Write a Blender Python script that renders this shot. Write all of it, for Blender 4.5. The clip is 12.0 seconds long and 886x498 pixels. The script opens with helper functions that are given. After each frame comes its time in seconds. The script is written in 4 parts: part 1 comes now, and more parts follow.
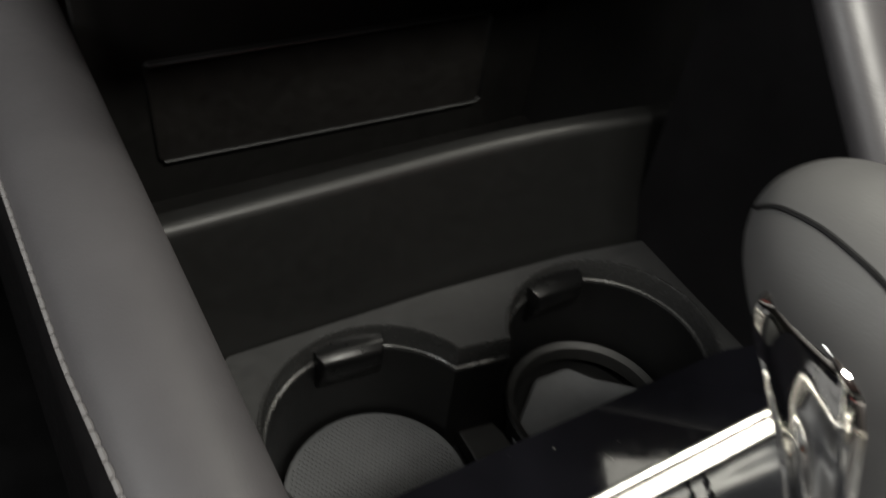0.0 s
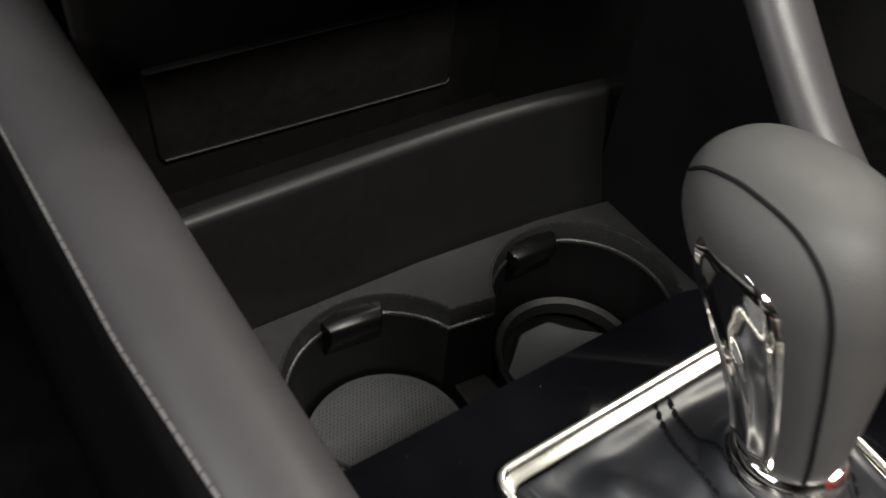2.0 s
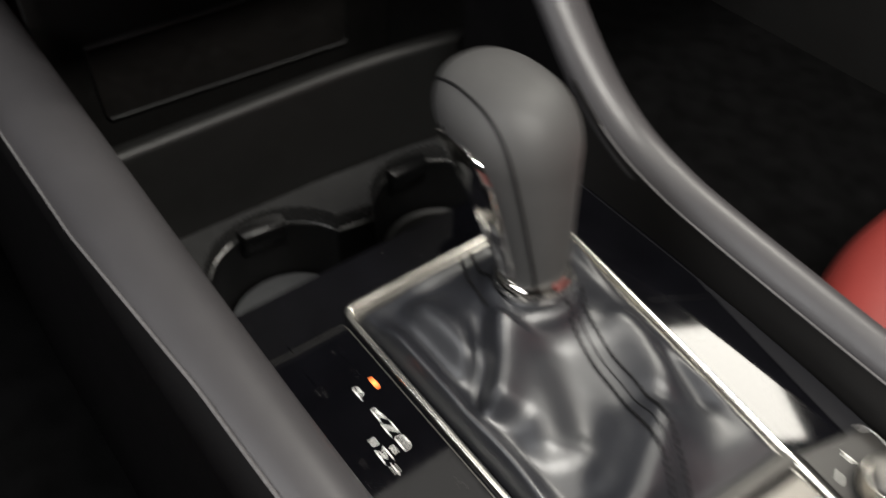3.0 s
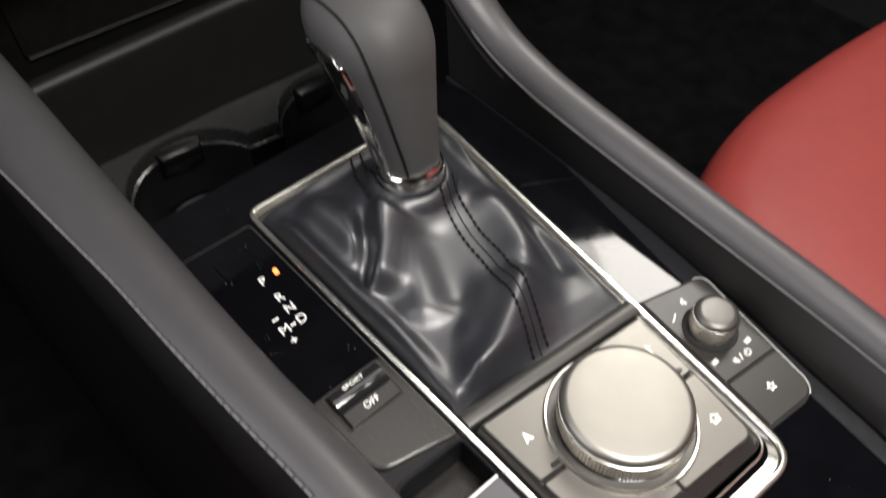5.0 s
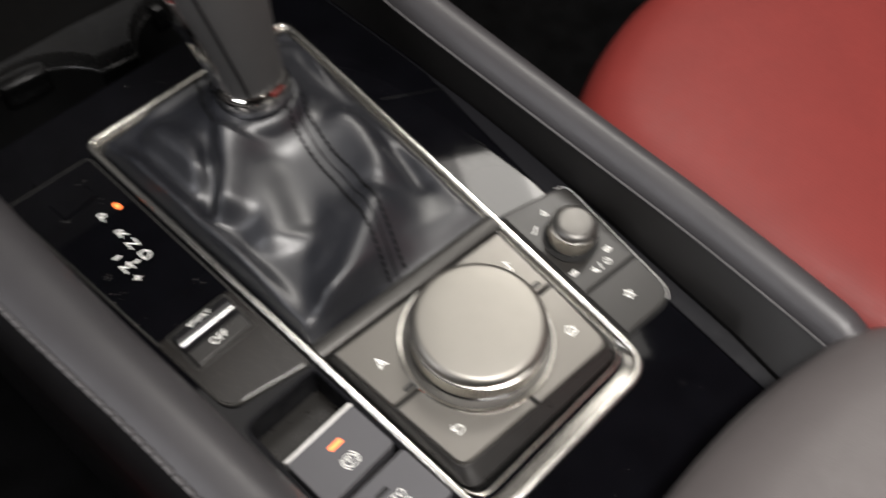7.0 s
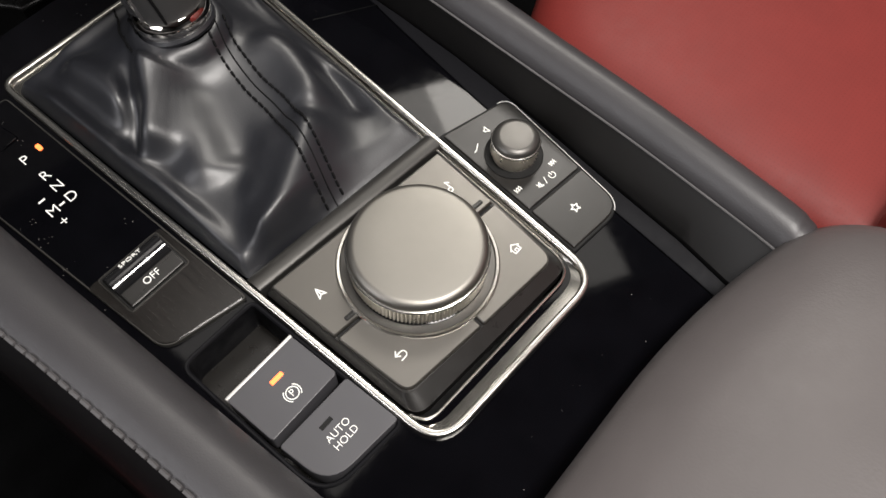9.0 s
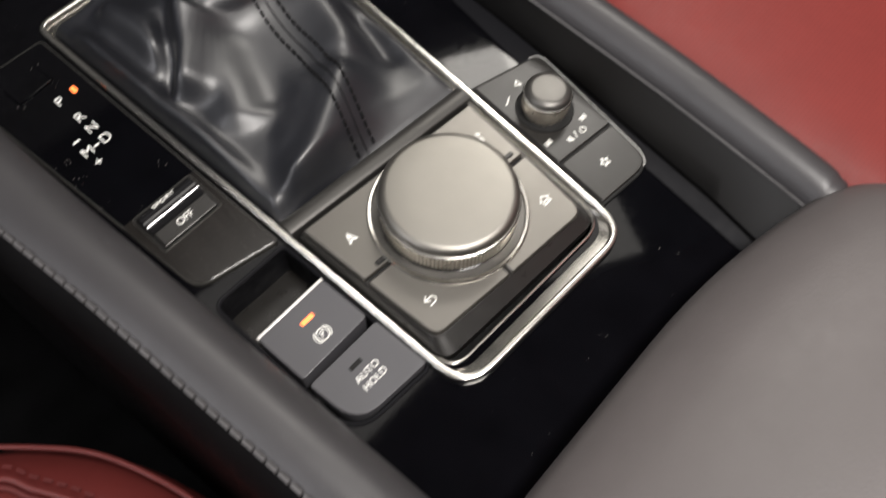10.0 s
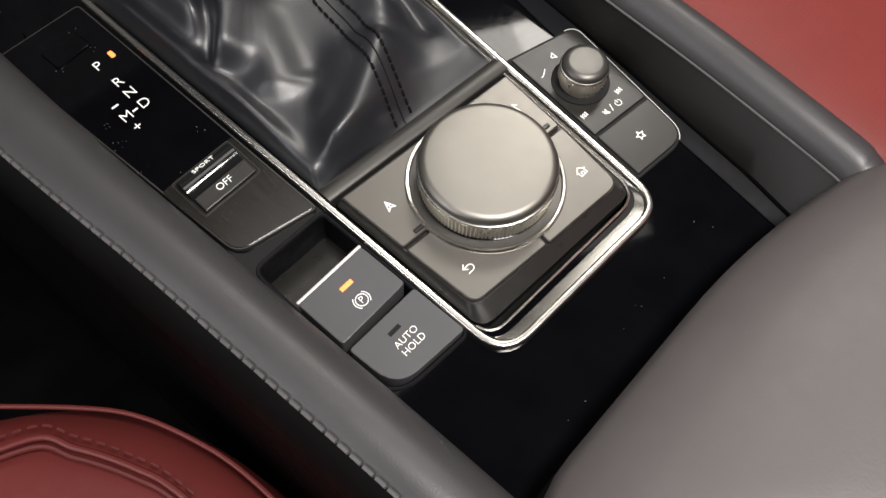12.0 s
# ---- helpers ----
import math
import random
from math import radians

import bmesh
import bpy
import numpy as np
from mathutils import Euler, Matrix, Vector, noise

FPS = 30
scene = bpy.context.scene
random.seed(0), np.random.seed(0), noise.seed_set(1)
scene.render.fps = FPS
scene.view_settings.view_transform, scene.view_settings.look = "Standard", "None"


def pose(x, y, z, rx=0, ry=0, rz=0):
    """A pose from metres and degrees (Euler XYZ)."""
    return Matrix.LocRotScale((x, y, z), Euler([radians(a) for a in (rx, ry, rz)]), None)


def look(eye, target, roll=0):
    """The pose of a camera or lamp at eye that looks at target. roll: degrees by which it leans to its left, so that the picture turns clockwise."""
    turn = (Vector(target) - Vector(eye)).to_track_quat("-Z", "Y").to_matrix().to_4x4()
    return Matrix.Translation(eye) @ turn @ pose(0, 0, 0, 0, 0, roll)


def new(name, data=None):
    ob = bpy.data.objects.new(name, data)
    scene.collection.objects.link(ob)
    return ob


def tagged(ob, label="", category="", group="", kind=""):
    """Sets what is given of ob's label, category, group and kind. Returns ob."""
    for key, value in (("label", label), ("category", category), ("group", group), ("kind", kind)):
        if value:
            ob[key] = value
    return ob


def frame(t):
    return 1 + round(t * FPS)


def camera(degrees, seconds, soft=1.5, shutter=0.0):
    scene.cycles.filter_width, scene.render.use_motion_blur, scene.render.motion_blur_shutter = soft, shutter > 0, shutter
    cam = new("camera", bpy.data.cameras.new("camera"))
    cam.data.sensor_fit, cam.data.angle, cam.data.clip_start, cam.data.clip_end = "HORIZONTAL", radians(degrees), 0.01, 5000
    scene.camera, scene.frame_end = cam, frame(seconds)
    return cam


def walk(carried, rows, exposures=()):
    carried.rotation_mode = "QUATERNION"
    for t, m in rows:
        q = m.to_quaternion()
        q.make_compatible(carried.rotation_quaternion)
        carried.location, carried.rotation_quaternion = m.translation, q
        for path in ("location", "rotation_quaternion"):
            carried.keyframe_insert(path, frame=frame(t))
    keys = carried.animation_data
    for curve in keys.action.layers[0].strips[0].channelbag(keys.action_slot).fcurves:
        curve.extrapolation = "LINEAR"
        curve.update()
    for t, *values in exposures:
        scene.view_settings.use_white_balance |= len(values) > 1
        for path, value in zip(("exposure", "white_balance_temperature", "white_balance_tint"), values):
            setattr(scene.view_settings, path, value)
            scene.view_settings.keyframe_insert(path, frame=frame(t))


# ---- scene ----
cam = camera(57.4, 12.0, shutter=0.8)
PATH = [
    (0, (-0.118, 0.091, 0.176), (0.745, 1.295, -1.168), 8.6),
    (0.5, (-0.125, 0.082, 0.184), (0.81, 1.184, -1.199), 9.3),
    (1, (-0.118, 0.085, 0.182), (0.827, 1.171, -1.207), 7.9),
    (1.5, (-0.122, 0.084, 0.181), (0.804, 1.163, -1.225), 7.4),
    (2, (-0.135, 0.074, 0.197), (0.755, 1.206, -1.191), 6.1),
    (2.5, (-0.142, 0.031, 0.22), (0.715, 1.155, -1.196), 3.2),
    (3, (-0.143, -0.024, 0.245), (0.731, 1.053, -1.196), 2.7),
    (3.2, (-0.143, -0.044, 0.254), (0.732, 0.964, -1.235), 2.9),
    (4.8, (-0.14, -0.075, 0.272), (0.713, 0.878, -1.266), 0.4),
    (5, (-0.141, -0.076, 0.264), (0.712, 0.861, -1.283), 1.0),
    (5.5, (-0.133, -0.075, 0.254), (0.673, 0.776, -1.367), 1.8),
    (6, (-0.132, -0.075, 0.25), (0.674, 0.763, -1.377), 2.0),
    (6.5, (-0.13, -0.077, 0.253), (0.678, 0.759, -1.374), 1.7),
    (7, (-0.109, -0.092, 0.257), (0.723, 0.618, -1.417), 3.5),
    (7.5, (-0.101, -0.102, 0.257), (0.726, 0.502, -1.461), 4.7),
    (7.7, (-0.099, -0.102, 0.259), (0.704, 0.478, -1.479), 4.5),
    (9.3, (-0.096, -0.105, 0.246), (0.65, 0.487, -1.512), 1.9),
    (9.5, (-0.096, -0.106, 0.248), (0.656, 0.495, -1.506), 2.0),
    (10, (-0.109, -0.105, 0.244), (0.594, 0.474, -1.537), 2.5),
    (10.5, (-0.114, -0.1, 0.241), (0.554, 0.451, -1.561), 3.0),
    (11, (-0.118, -0.101, 0.243), (0.553, 0.468, -1.553), 2.3),
    (11.5, (-0.12, -0.1, 0.243), (0.547, 0.458, -1.558), 2.8),
    (12, (-0.121, -0.099, 0.244), (0.552, 0.452, -1.557), 3.6),
]
EXPOSURES = [(0, 1.02, 6700, 4), (1.5, 1.02, 6700, 5), (2.0, 0.97, 6700, 5), (2.6, 0.75, 6650, 6), (3.2, 0.75, 6600, 7), (4.8, 0.66, 6520, 10), (6.5, 0.65, 6500, 10), (7.0, 0.25, 6500, 10), (7.5, -0.05, 6500, 10), (9.3, 0.15, 6550, 10), (12, 0.18, 6550, 10)]
walk(cam, [(t, look(eye, target, roll)) for t, eye, target, roll in PATH], EXPOSURES)

# ---- world, lamps, exposure ----
world = bpy.data.worlds.new("night_world")
world.use_nodes = True
scene.world = world
world.node_tree.nodes["Background"].inputs["Color"].default_value = (0.9, 0.95, 1.0, 1)
world.node_tree.nodes["Background"].inputs["Strength"].default_value = 0.02
scene.view_settings.exposure = 0.0


def area_lamp(name, m, sx, sy, watts, colour):
    data = bpy.data.lights.new(name, "AREA")
    data.shape, data.size, data.size_y = "RECTANGLE", sx, sy
    data.energy, data.color = watts, colour
    ob = new(name, data)
    ob.matrix_world = m
    return ob


# roof panes stand in for a mirrored bright source; windscreen light; added fill lamps
# the second pane is unseen fill, added to lift the driver's side
PANES = [(-0.02, 0.22, 0.10, 0.39, 0.35, (1.0, 0.95, 0.90)), (-0.65, -0.43, 0.12, 0.37, 1.0, (0.97, 0.96, 1.0))]
for x0, x1, y0, y1, watts, colour in PANES:
    area_lamp("roof_stand_in_light", pose((x0 + x1) / 2, (y0 + y1) / 2, 0.705), x1 - x0, y1 - y0, watts, colour)
# slanted pane set where the gloss panel mirrors a bright patch
GLASS_CORNER, GLASS_TURN, GLASS_DEPTH = Vector((0.503, 0.416, 0.705)), -29.7, 0.20


def glass_point(along, back):
    """A point of the stand-in slanted roof glass, from its bright part's front corner."""
    return GLASS_CORNER + Matrix.Rotation(radians(GLASS_TURN), 3, "Z") @ Vector((along, -back, 0))


for u0, u1, watts in ((0.09, 0.250, 2.7), (0.0, 0.09, 0.85), (-0.07, 0.0, 0.25)):
    mid = glass_point((u0 + u1) / 2, GLASS_DEPTH / 2)
    area_lamp("roof_stand_in_light", pose(mid.x, mid.y, mid.z, 0, 0, GLASS_TURN), u1 - u0, GLASS_DEPTH, watts, (1.0, 0.955, 0.89))
mid = glass_point(0.075, GLASS_DEPTH + 0.095)
area_lamp("roof_stand_in_light", pose(mid.x, mid.y, mid.z, 0, 0, GLASS_TURN), 0.15, 0.185, 0.22, (1.0, 0.955, 0.89))
# fill lamp added in the driver's side window to lift the left faces
area_lamp("side_fill_light", pose(-0.815, 0.27, 0.47, 0, -90, 0), 0.30, 0.66, 3.0, (0.98, 0.97, 1.0))
# cool light through the windscreen
area_lamp("windscreen_light", pose(0.05, 0.885, 0.56, -90, 0, 0), 0.90, 0.26, 0.95, (0.86, 0.93, 1.0))
# unseen main fill added overhead, where the gloss panel does not mirror it
area_lamp("rear_fill_light", pose(-0.02, -0.24, 0.695), 0.24, 0.14, 6.6, (1.0, 0.96, 0.92))


# ---- materials ----
def nodes_of(name):
    m = bpy.data.materials.new(name)
    m.use_nodes = True
    t = m.node_tree
    return m, t, t.nodes["Principled BSDF"]


def material(name, colour, rough, metal=0.0, grain=0.0, grain_scale=900.0, vary=0.15, vary_scale=40.0,
             rough_vary=0.08, coat=0.0, specular=0.5, pores=0.0, pore_scale=1500.0, streak=None):
    """Base colour with a broad and a fine variation, a roughness that wanders, and a fine relief."""
    m, t, b = nodes_of(name)
    n, l = t.nodes, t.links
    co = n.new("ShaderNodeTexCoord")
    mp = n.new("ShaderNodeMapping")
    if streak:
        mp.inputs["Scale"].default_value = streak
    l.new(co.outputs["Object"], mp.inputs["Vector"])
    big = n.new("ShaderNodeTexNoise")
    big.inputs["Scale"].default_value, big.inputs["Detail"].default_value = vary_scale, 4
    l.new(mp.outputs["Vector"], big.inputs["Vector"])
    ramp = n.new("ShaderNodeMapRange")
    ramp.inputs["From Min"].default_value, ramp.inputs["From Max"].default_value = 0.3, 0.7
    ramp.inputs["To Min"].default_value, ramp.inputs["To Max"].default_value = 1 - vary, 1 + vary
    l.new(big.outputs["Fac"], ramp.inputs["Value"])
    mul = n.new("ShaderNodeVectorMath")
    mul.operation = "SCALE"
    mul.inputs[0].default_value = colour
    l.new(ramp.outputs["Result"], mul.inputs["Scale"])
    l.new(mul.outputs["Vector"], b.inputs["Base Color"])
    fine = n.new("ShaderNodeTexNoise")
    fine.inputs["Scale"].default_value, fine.inputs["Detail"].default_value = vary_scale * 6, 3
    l.new(mp.outputs["Vector"], fine.inputs["Vector"])
    rr = n.new("ShaderNodeMapRange")
    rr.inputs["From Min"].default_value, rr.inputs["From Max"].default_value = 0.3, 0.7
    rr.inputs["To Min"].default_value = max(0.0, rough - rough_vary)
    rr.inputs["To Max"].default_value = min(1.0, rough + rough_vary)
    l.new(fine.outputs["Fac"], rr.inputs["Value"])
    l.new(rr.outputs["Result"], b.inputs["Roughness"])
    b.inputs["Metallic"].default_value = metal
    b.inputs["Specular IOR Level"].default_value = specular
    b.inputs["Coat Weight"].default_value = coat
    b.inputs["Coat Roughness"].default_value = 0.03
    last = None
    if grain:
        g = n.new("ShaderNodeTexNoise")
        g.inputs["Scale"].default_value, g.inputs["Detail"].default_value = grain_scale, 2
        l.new(mp.outputs["Vector"], g.inputs["Vector"])
        bump = n.new("ShaderNodeBump")
        bump.inputs["Strength"].default_value, bump.inputs["Distance"].default_value = grain, 0.0004
        l.new(g.outputs["Fac"], bump.inputs["Height"])
        last = bump
    if pores:
        v = n.new("ShaderNodeTexVoronoi")
        v.inputs["Scale"].default_value = pore_scale
        l.new(co.outputs["Object"], v.inputs["Vector"])
        bump2 = n.new("ShaderNodeBump")
        bump2.inputs["Strength"].default_value, bump2.inputs["Distance"].default_value = pores, 0.0003
        l.new(v.outputs["Distance"], bump2.inputs["Height"])
        if last:
            l.new(last.outputs["Normal"], bump2.inputs["Normal"])
        last = bump2
    if last:
        l.new(last.outputs["Normal"], b.inputs["Normal"])
    return m


def glowing(name, colour, strength):
    m, t, b = nodes_of(name)
    b.inputs["Base Color"].default_value = (*colour, 1)
    b.inputs["Emission Color"].default_value = (*colour, 1)
    b.inputs["Emission Strength"].default_value = strength
    return m


PIANO = material("piano_black", (0.0022, 0.0022, 0.003), 0.05, specular=0.22, rough_vary=0.02, vary=0.2, vary_scale=60)
SATIN = material("satin_black_plastic", (0.0036, 0.0036, 0.0035), 0.46, specular=0.28, grain=0.12, grain_scale=2500, vary=0.05, rough_vary=0.03)
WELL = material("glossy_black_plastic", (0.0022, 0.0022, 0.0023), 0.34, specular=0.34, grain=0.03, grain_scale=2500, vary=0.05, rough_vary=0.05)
TAB = material("black_tab_plastic", (0.0025, 0.0025, 0.0026), 0.30, specular=0.16, vary=0.05, rough_vary=0.04)
RIMLINE = material("smooth_black_rim", (0.012, 0.012, 0.012), 0.26, specular=0.8, vary=0.05, rough_vary=0.05)
MATTE = material("matte_black_plastic", (0.0040, 0.0038, 0.0036), 0.55, specular=0.2, grain=0.2, grain_scale=3000)
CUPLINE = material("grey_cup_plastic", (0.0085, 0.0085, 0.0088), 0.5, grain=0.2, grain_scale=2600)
PADSKIN = material("soft_grey_vinyl", (0.0410, 0.0392, 0.0418), 0.43, grain=0.12, grain_scale=1400, pores=0.06, pore_scale=1700, rough_vary=0.03, vary=0.06)
LEATHER = material("black_boot_leather", (0.0098, 0.0106, 0.0140), 0.43, specular=0.90, grain=0.08, grain_scale=1500, pores=0.05, pore_scale=1700, rough_vary=0.02, vary=0.06)
KNOBSKIN = material("black_knob_leather", (0.047, 0.0465, 0.0465), 0.58, specular=0.38, grain=0.07, grain_scale=1600, pores=0.05, pore_scale=1900, rough_vary=0.03, vary=0.06)
# driver seat leather, coloured darker than the passenger's to hold its shade
REDSHADED = material("shaded_red_leather", (0.119, 0.0205, 0.0185), 0.46, specular=0.4, grain=0.10, grain_scale=1100, pores=0.10, pore_scale=1200, vary=0.05, rough_vary=0.04)
REDPERF = material("red_perforated_leather", (0.205, 0.027, 0.023), 0.55, specular=0.35, grain=0.10, grain_scale=1100, vary=0.05, rough_vary=0.04)
ARMSKIN = material("grey_armrest_leather", (0.090, 0.080, 0.0795), 0.5, grain=0.10, grain_scale=900, pores=0.10, pore_scale=1100, vary=0.05, rough_vary=0.04)
CHROME = material("polished_chrome", (0.82, 0.80, 0.76), 0.06, metal=1.0, rough_vary=0.02, vary=0.02)
BRUSHED = material("brushed_chrome", (0.34, 0.33, 0.307), 0.22, metal=1.0, rough_vary=0.02, vary=0.04, vary_scale=30)
GUNMETAL = material("gunmetal_button", (0.255, 0.244, 0.222), 0.46, metal=1.0, grain=0.012, grain_scale=4000, vary=0.03, rough_vary=0.02)
DARKKNURL = material("dark_knurled_metal", (0.50, 0.47, 0.41), 0.30, metal=0.85, vary=0.05, rough_vary=0.04)
KNURL = material("knurled_metal", (0.66, 0.61, 0.52), 0.30, metal=0.75, vary=0.05, rough_vary=0.04)
PANELKEY = material("dark_brown_satin_key", (0.017, 0.0158, 0.0146), 0.36, specular=0.4, grain=0.03, grain_scale=4000, vary=0.03, rough_vary=0.02)
STREAKED = material("streaked_brown_black", (0.012, 0.0105, 0.0095), 0.22, specular=0.6, vary=0.35, vary_scale=900, streak=(1, 0.05, 1), rough_vary=0.06)
BUTTON = material("grey_satin_button", (0.074, 0.073, 0.080), 0.36, grain=0.04, grain_scale=4000, vary=0.03, rough_vary=0.02)
KEYMETAL = material("satin_key_metal", (0.165, 0.157, 0.144), 0.40, metal=0.9, grain=0.012, grain_scale=4000, vary=0.03, rough_vary=0.02)
BARMETAL = material("dark_bar_metal", (0.062, 0.060, 0.057), 0.42, metal=0.7, grain=0.03, grain_scale=4000, vary=0.03, rough_vary=0.02)
SKIRT = material("dark_key_flank", (0.030, 0.029, 0.028), 0.30, metal=0.5, vary=0.05, rough_vary=0.03)
PALEEDGE = material("pale_edge_metal", (0.75, 0.74, 0.72), 0.5, metal=0.4, vary=0.05)
RUBBER = material("rubber_mat", (0.032, 0.033, 0.035), 0.6, grain=0.15, grain_scale=2500)
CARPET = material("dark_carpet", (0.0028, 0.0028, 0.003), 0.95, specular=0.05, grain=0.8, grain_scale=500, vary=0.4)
LINER = material("grey_headliner", (0.14, 0.135, 0.13), 0.9, grain=0.5, grain_scale=700)
DARKTRIM = material("dark_cabin_trim", (0.008, 0.008, 0.0082), 0.6, grain=0.2, grain_scale=1500)
THREAD = material("black_thread", (0.003, 0.003, 0.0034), 0.8, specular=0.2, grain=0.3, grain_scale=4000)
REDTHREAD = material("dark_red_thread", (0.10, 0.014, 0.013), 0.7, grain=0.3, grain_scale=4000)
GREYTHREAD = material("grey_thread", (0.085, 0.082, 0.084), 0.7, grain=0.3, grain_scale=4000)
# white print with a weak glow of its own
PRINT = glowing("white_glowing_print", (0.85, 0.84, 0.80), 0.35)
AMBER = glowing("amber_lamp", (1.0, 0.20, 0.05), 2.2)
POCKETFLOOR = material("brown_black_pocket_floor", (0.007, 0.006, 0.005), 0.30, specular=0.5, vary=0.1, rough_vary=0.04)
GAP = material("dark_gap", (0.004, 0.004, 0.004), 0.8)
CAPMETAL = material("satin_cap_metal", (0.11, 0.106, 0.10), 0.40, metal=0.8, vary=0.03, rough_vary=0.02)
CAPDARK = material("satin_dark_metal", (0.075, 0.073, 0.068), 0.36, metal=0.6, vary=0.04, rough_vary=0.02)
BAND = material("dark_inner_band", (0.0115, 0.0110, 0.0108), 0.40, specular=0.25, grain=0.08, grain_scale=2500, vary=0.03, rough_vary=0.02)
LOWBAND = material("dark_lower_band", (0.0045, 0.0045, 0.006), 0.6, specular=0.15, grain=0.06, grain_scale=2500, vary=0.1)
FLANK = material("black_flank", (0.0032, 0.0030, 0.0033), 0.60, specular=0.08, grain=0.15, grain_scale=1500)
TRAYBACK = material("tray_back_plastic", (0.0050, 0.0045, 0.0042), 0.5, specular=0.25, grain=0.1, grain_scale=2000)


def perforated(m, scale, size):
    """Adds rows of small punched holes to a leather."""
    t = m.node_tree
    n, l = t.nodes, t.links
    b = n["Principled BSDF"]
    co = n.new("ShaderNodeTexCoord")
    v = n.new("ShaderNodeTexVoronoi")
    v.voronoi_dimensions = "2D"
    v.inputs["Scale"].default_value, v.inputs["Randomness"].default_value = scale, 0.0
    l.new(co.outputs["Object"], v.inputs["Vector"])
    k = n.new("ShaderNodeMapRange")
    k.inputs["From Min"].default_value, k.inputs["From Max"].default_value = size * 0.7, size
    k.inputs["To Min"].default_value, k.inputs["To Max"].default_value = 0.88, 1.0
    l.new(v.outputs["Distance"], k.inputs["Value"])
    mul = n.new("ShaderNodeVectorMath")
    mul.operation = "SCALE"
    old = b.inputs["Base Color"].links[0].from_socket
    l.new(old, mul.inputs[0])
    l.new(k.outputs["Result"], mul.inputs["Scale"])
    l.new(mul.outputs["Vector"], b.inputs["Base Color"])


perforated(REDPERF, 430.0, 0.20)
SATINCHROME = material("satin_chrome", (0.80, 0.78, 0.73), 0.24, metal=1.0, vary=0.02, rough_vary=0.01)


# ---- building tools ----
def thing(name, label, category, group="", kind="", at=(0, 0, 0)):
    ob = new(name)
    ob.empty_display_size = 0.01
    ob.location = at
    return tagged(ob, label, category, group, kind)


def mesh_from(name, bm, mat, smooth=True, angle=35, flat=True):
    bmesh.ops.recalc_face_normals(bm, faces=bm.faces)
    me = bpy.data.meshes.new(name)
    bm.to_mesh(me)
    bm.free()
    me.materials.append(mat)
    if smooth:
        me.polygons.foreach_set("use_smooth", [True] * len(me.polygons))
        me.set_sharp_from_angle(angle=radians(angle))
        # broad flat faces keep their own normal, so that they stay even under the light
        index = {e.key: e.index for e in me.edges}
        for poly in me.polygons:
            if flat and len(poly.vertices) > 8:
                for key in poly.edge_keys:
                    me.edges[index[key]].use_edge_sharp = True
    return me


def part(name, bm, mat, parent=None, label="", smooth=True, angle=35, flat=True):
    """One bmesh as one mesh object under a thing or a part."""
    ob = new(name, mesh_from(name, bm, mat, smooth, angle, flat))
    if parent:
        ob.parent = parent
        top = parent
        shift = Vector()
        while top:
            shift += top.location
            top = top.parent
        ob.location = -shift
    if label:
        ob["label"] = label
    return ob


def rounded(points, r, steps=6):
    """The outline with each corner rounded; r is one radius or a list."""
    out = []
    n = len(points)
    for i, p in enumerate(points):
        rad = r[i] if isinstance(r, (list, tuple)) else r
        p, a, b = Vector(p), Vector(points[i - 1]), Vector(points[(i + 1) % n])
        if rad <= 0:
            out.append(tuple(p))
            continue
        u, v = (a - p), (b - p)
        before = r[i - 1] if isinstance(r, (list, tuple)) else r
        after = r[(i + 1) % n] if isinstance(r, (list, tuple)) else r
        k = min(rad, max(0.49 * u.length, 0.97 * u.length - before), max(0.49 * v.length, 0.97 * v.length - after))
        s, e = p + u.normalized() * k, p + v.normalized() * k
        for j in range(steps + 1):
            q = j / steps
            out.append(tuple((1 - q) ** 2 * s + 2 * q * (1 - q) * p + q * q * e))
    return out


def inset(points, d):
    """The outline moved inwards by d (for convex, counter-clockwise outlines)."""
    n = len(points)
    area = sum(points[i][0] * points[(i + 1) % n][1] - points[(i + 1) % n][0] * points[i][1] for i in range(n))
    sign = 1 if area > 0 else -1
    out = []
    for i in range(n):
        a, b = Vector(points[i - 1]), Vector(points[(i + 1) % n])
        t = (b - a).normalized()
        out.append((points[i][0] - sign * t.y * d, points[i][1] + sign * t.x * d))
    return out


def stack(levels, cap_low=True, cap_high=True):
    """Outlines of equal count at heights, bridged: levels of (points, z) with z a number or a list."""
    bm = bmesh.new()
    rings = []
    for pts, z in levels:
        rings.append([bm.verts.new((p[0], p[1], z[i] if isinstance(z, (list, tuple)) else z)) for i, p in enumerate(pts)])
    for lo, hi in zip(rings, rings[1:]):
        n = len(lo)
        for i in range(n):
            bm.faces.new((lo[i], lo[(i + 1) % n], hi[(i + 1) % n], hi[i]))
    if cap_low:
        bm.faces.new(rings[0])
    if cap_high:
        bm.faces.new(rings[-1])
    return bm


def slab(points, z0, z1, edge=0.0008):
    """A plate with softened upper edges."""
    return stack([(points, z0), (points, z1 - edge), (inset(points, edge * 0.3), z1 - edge * 0.3), (inset(points, edge), z1)])


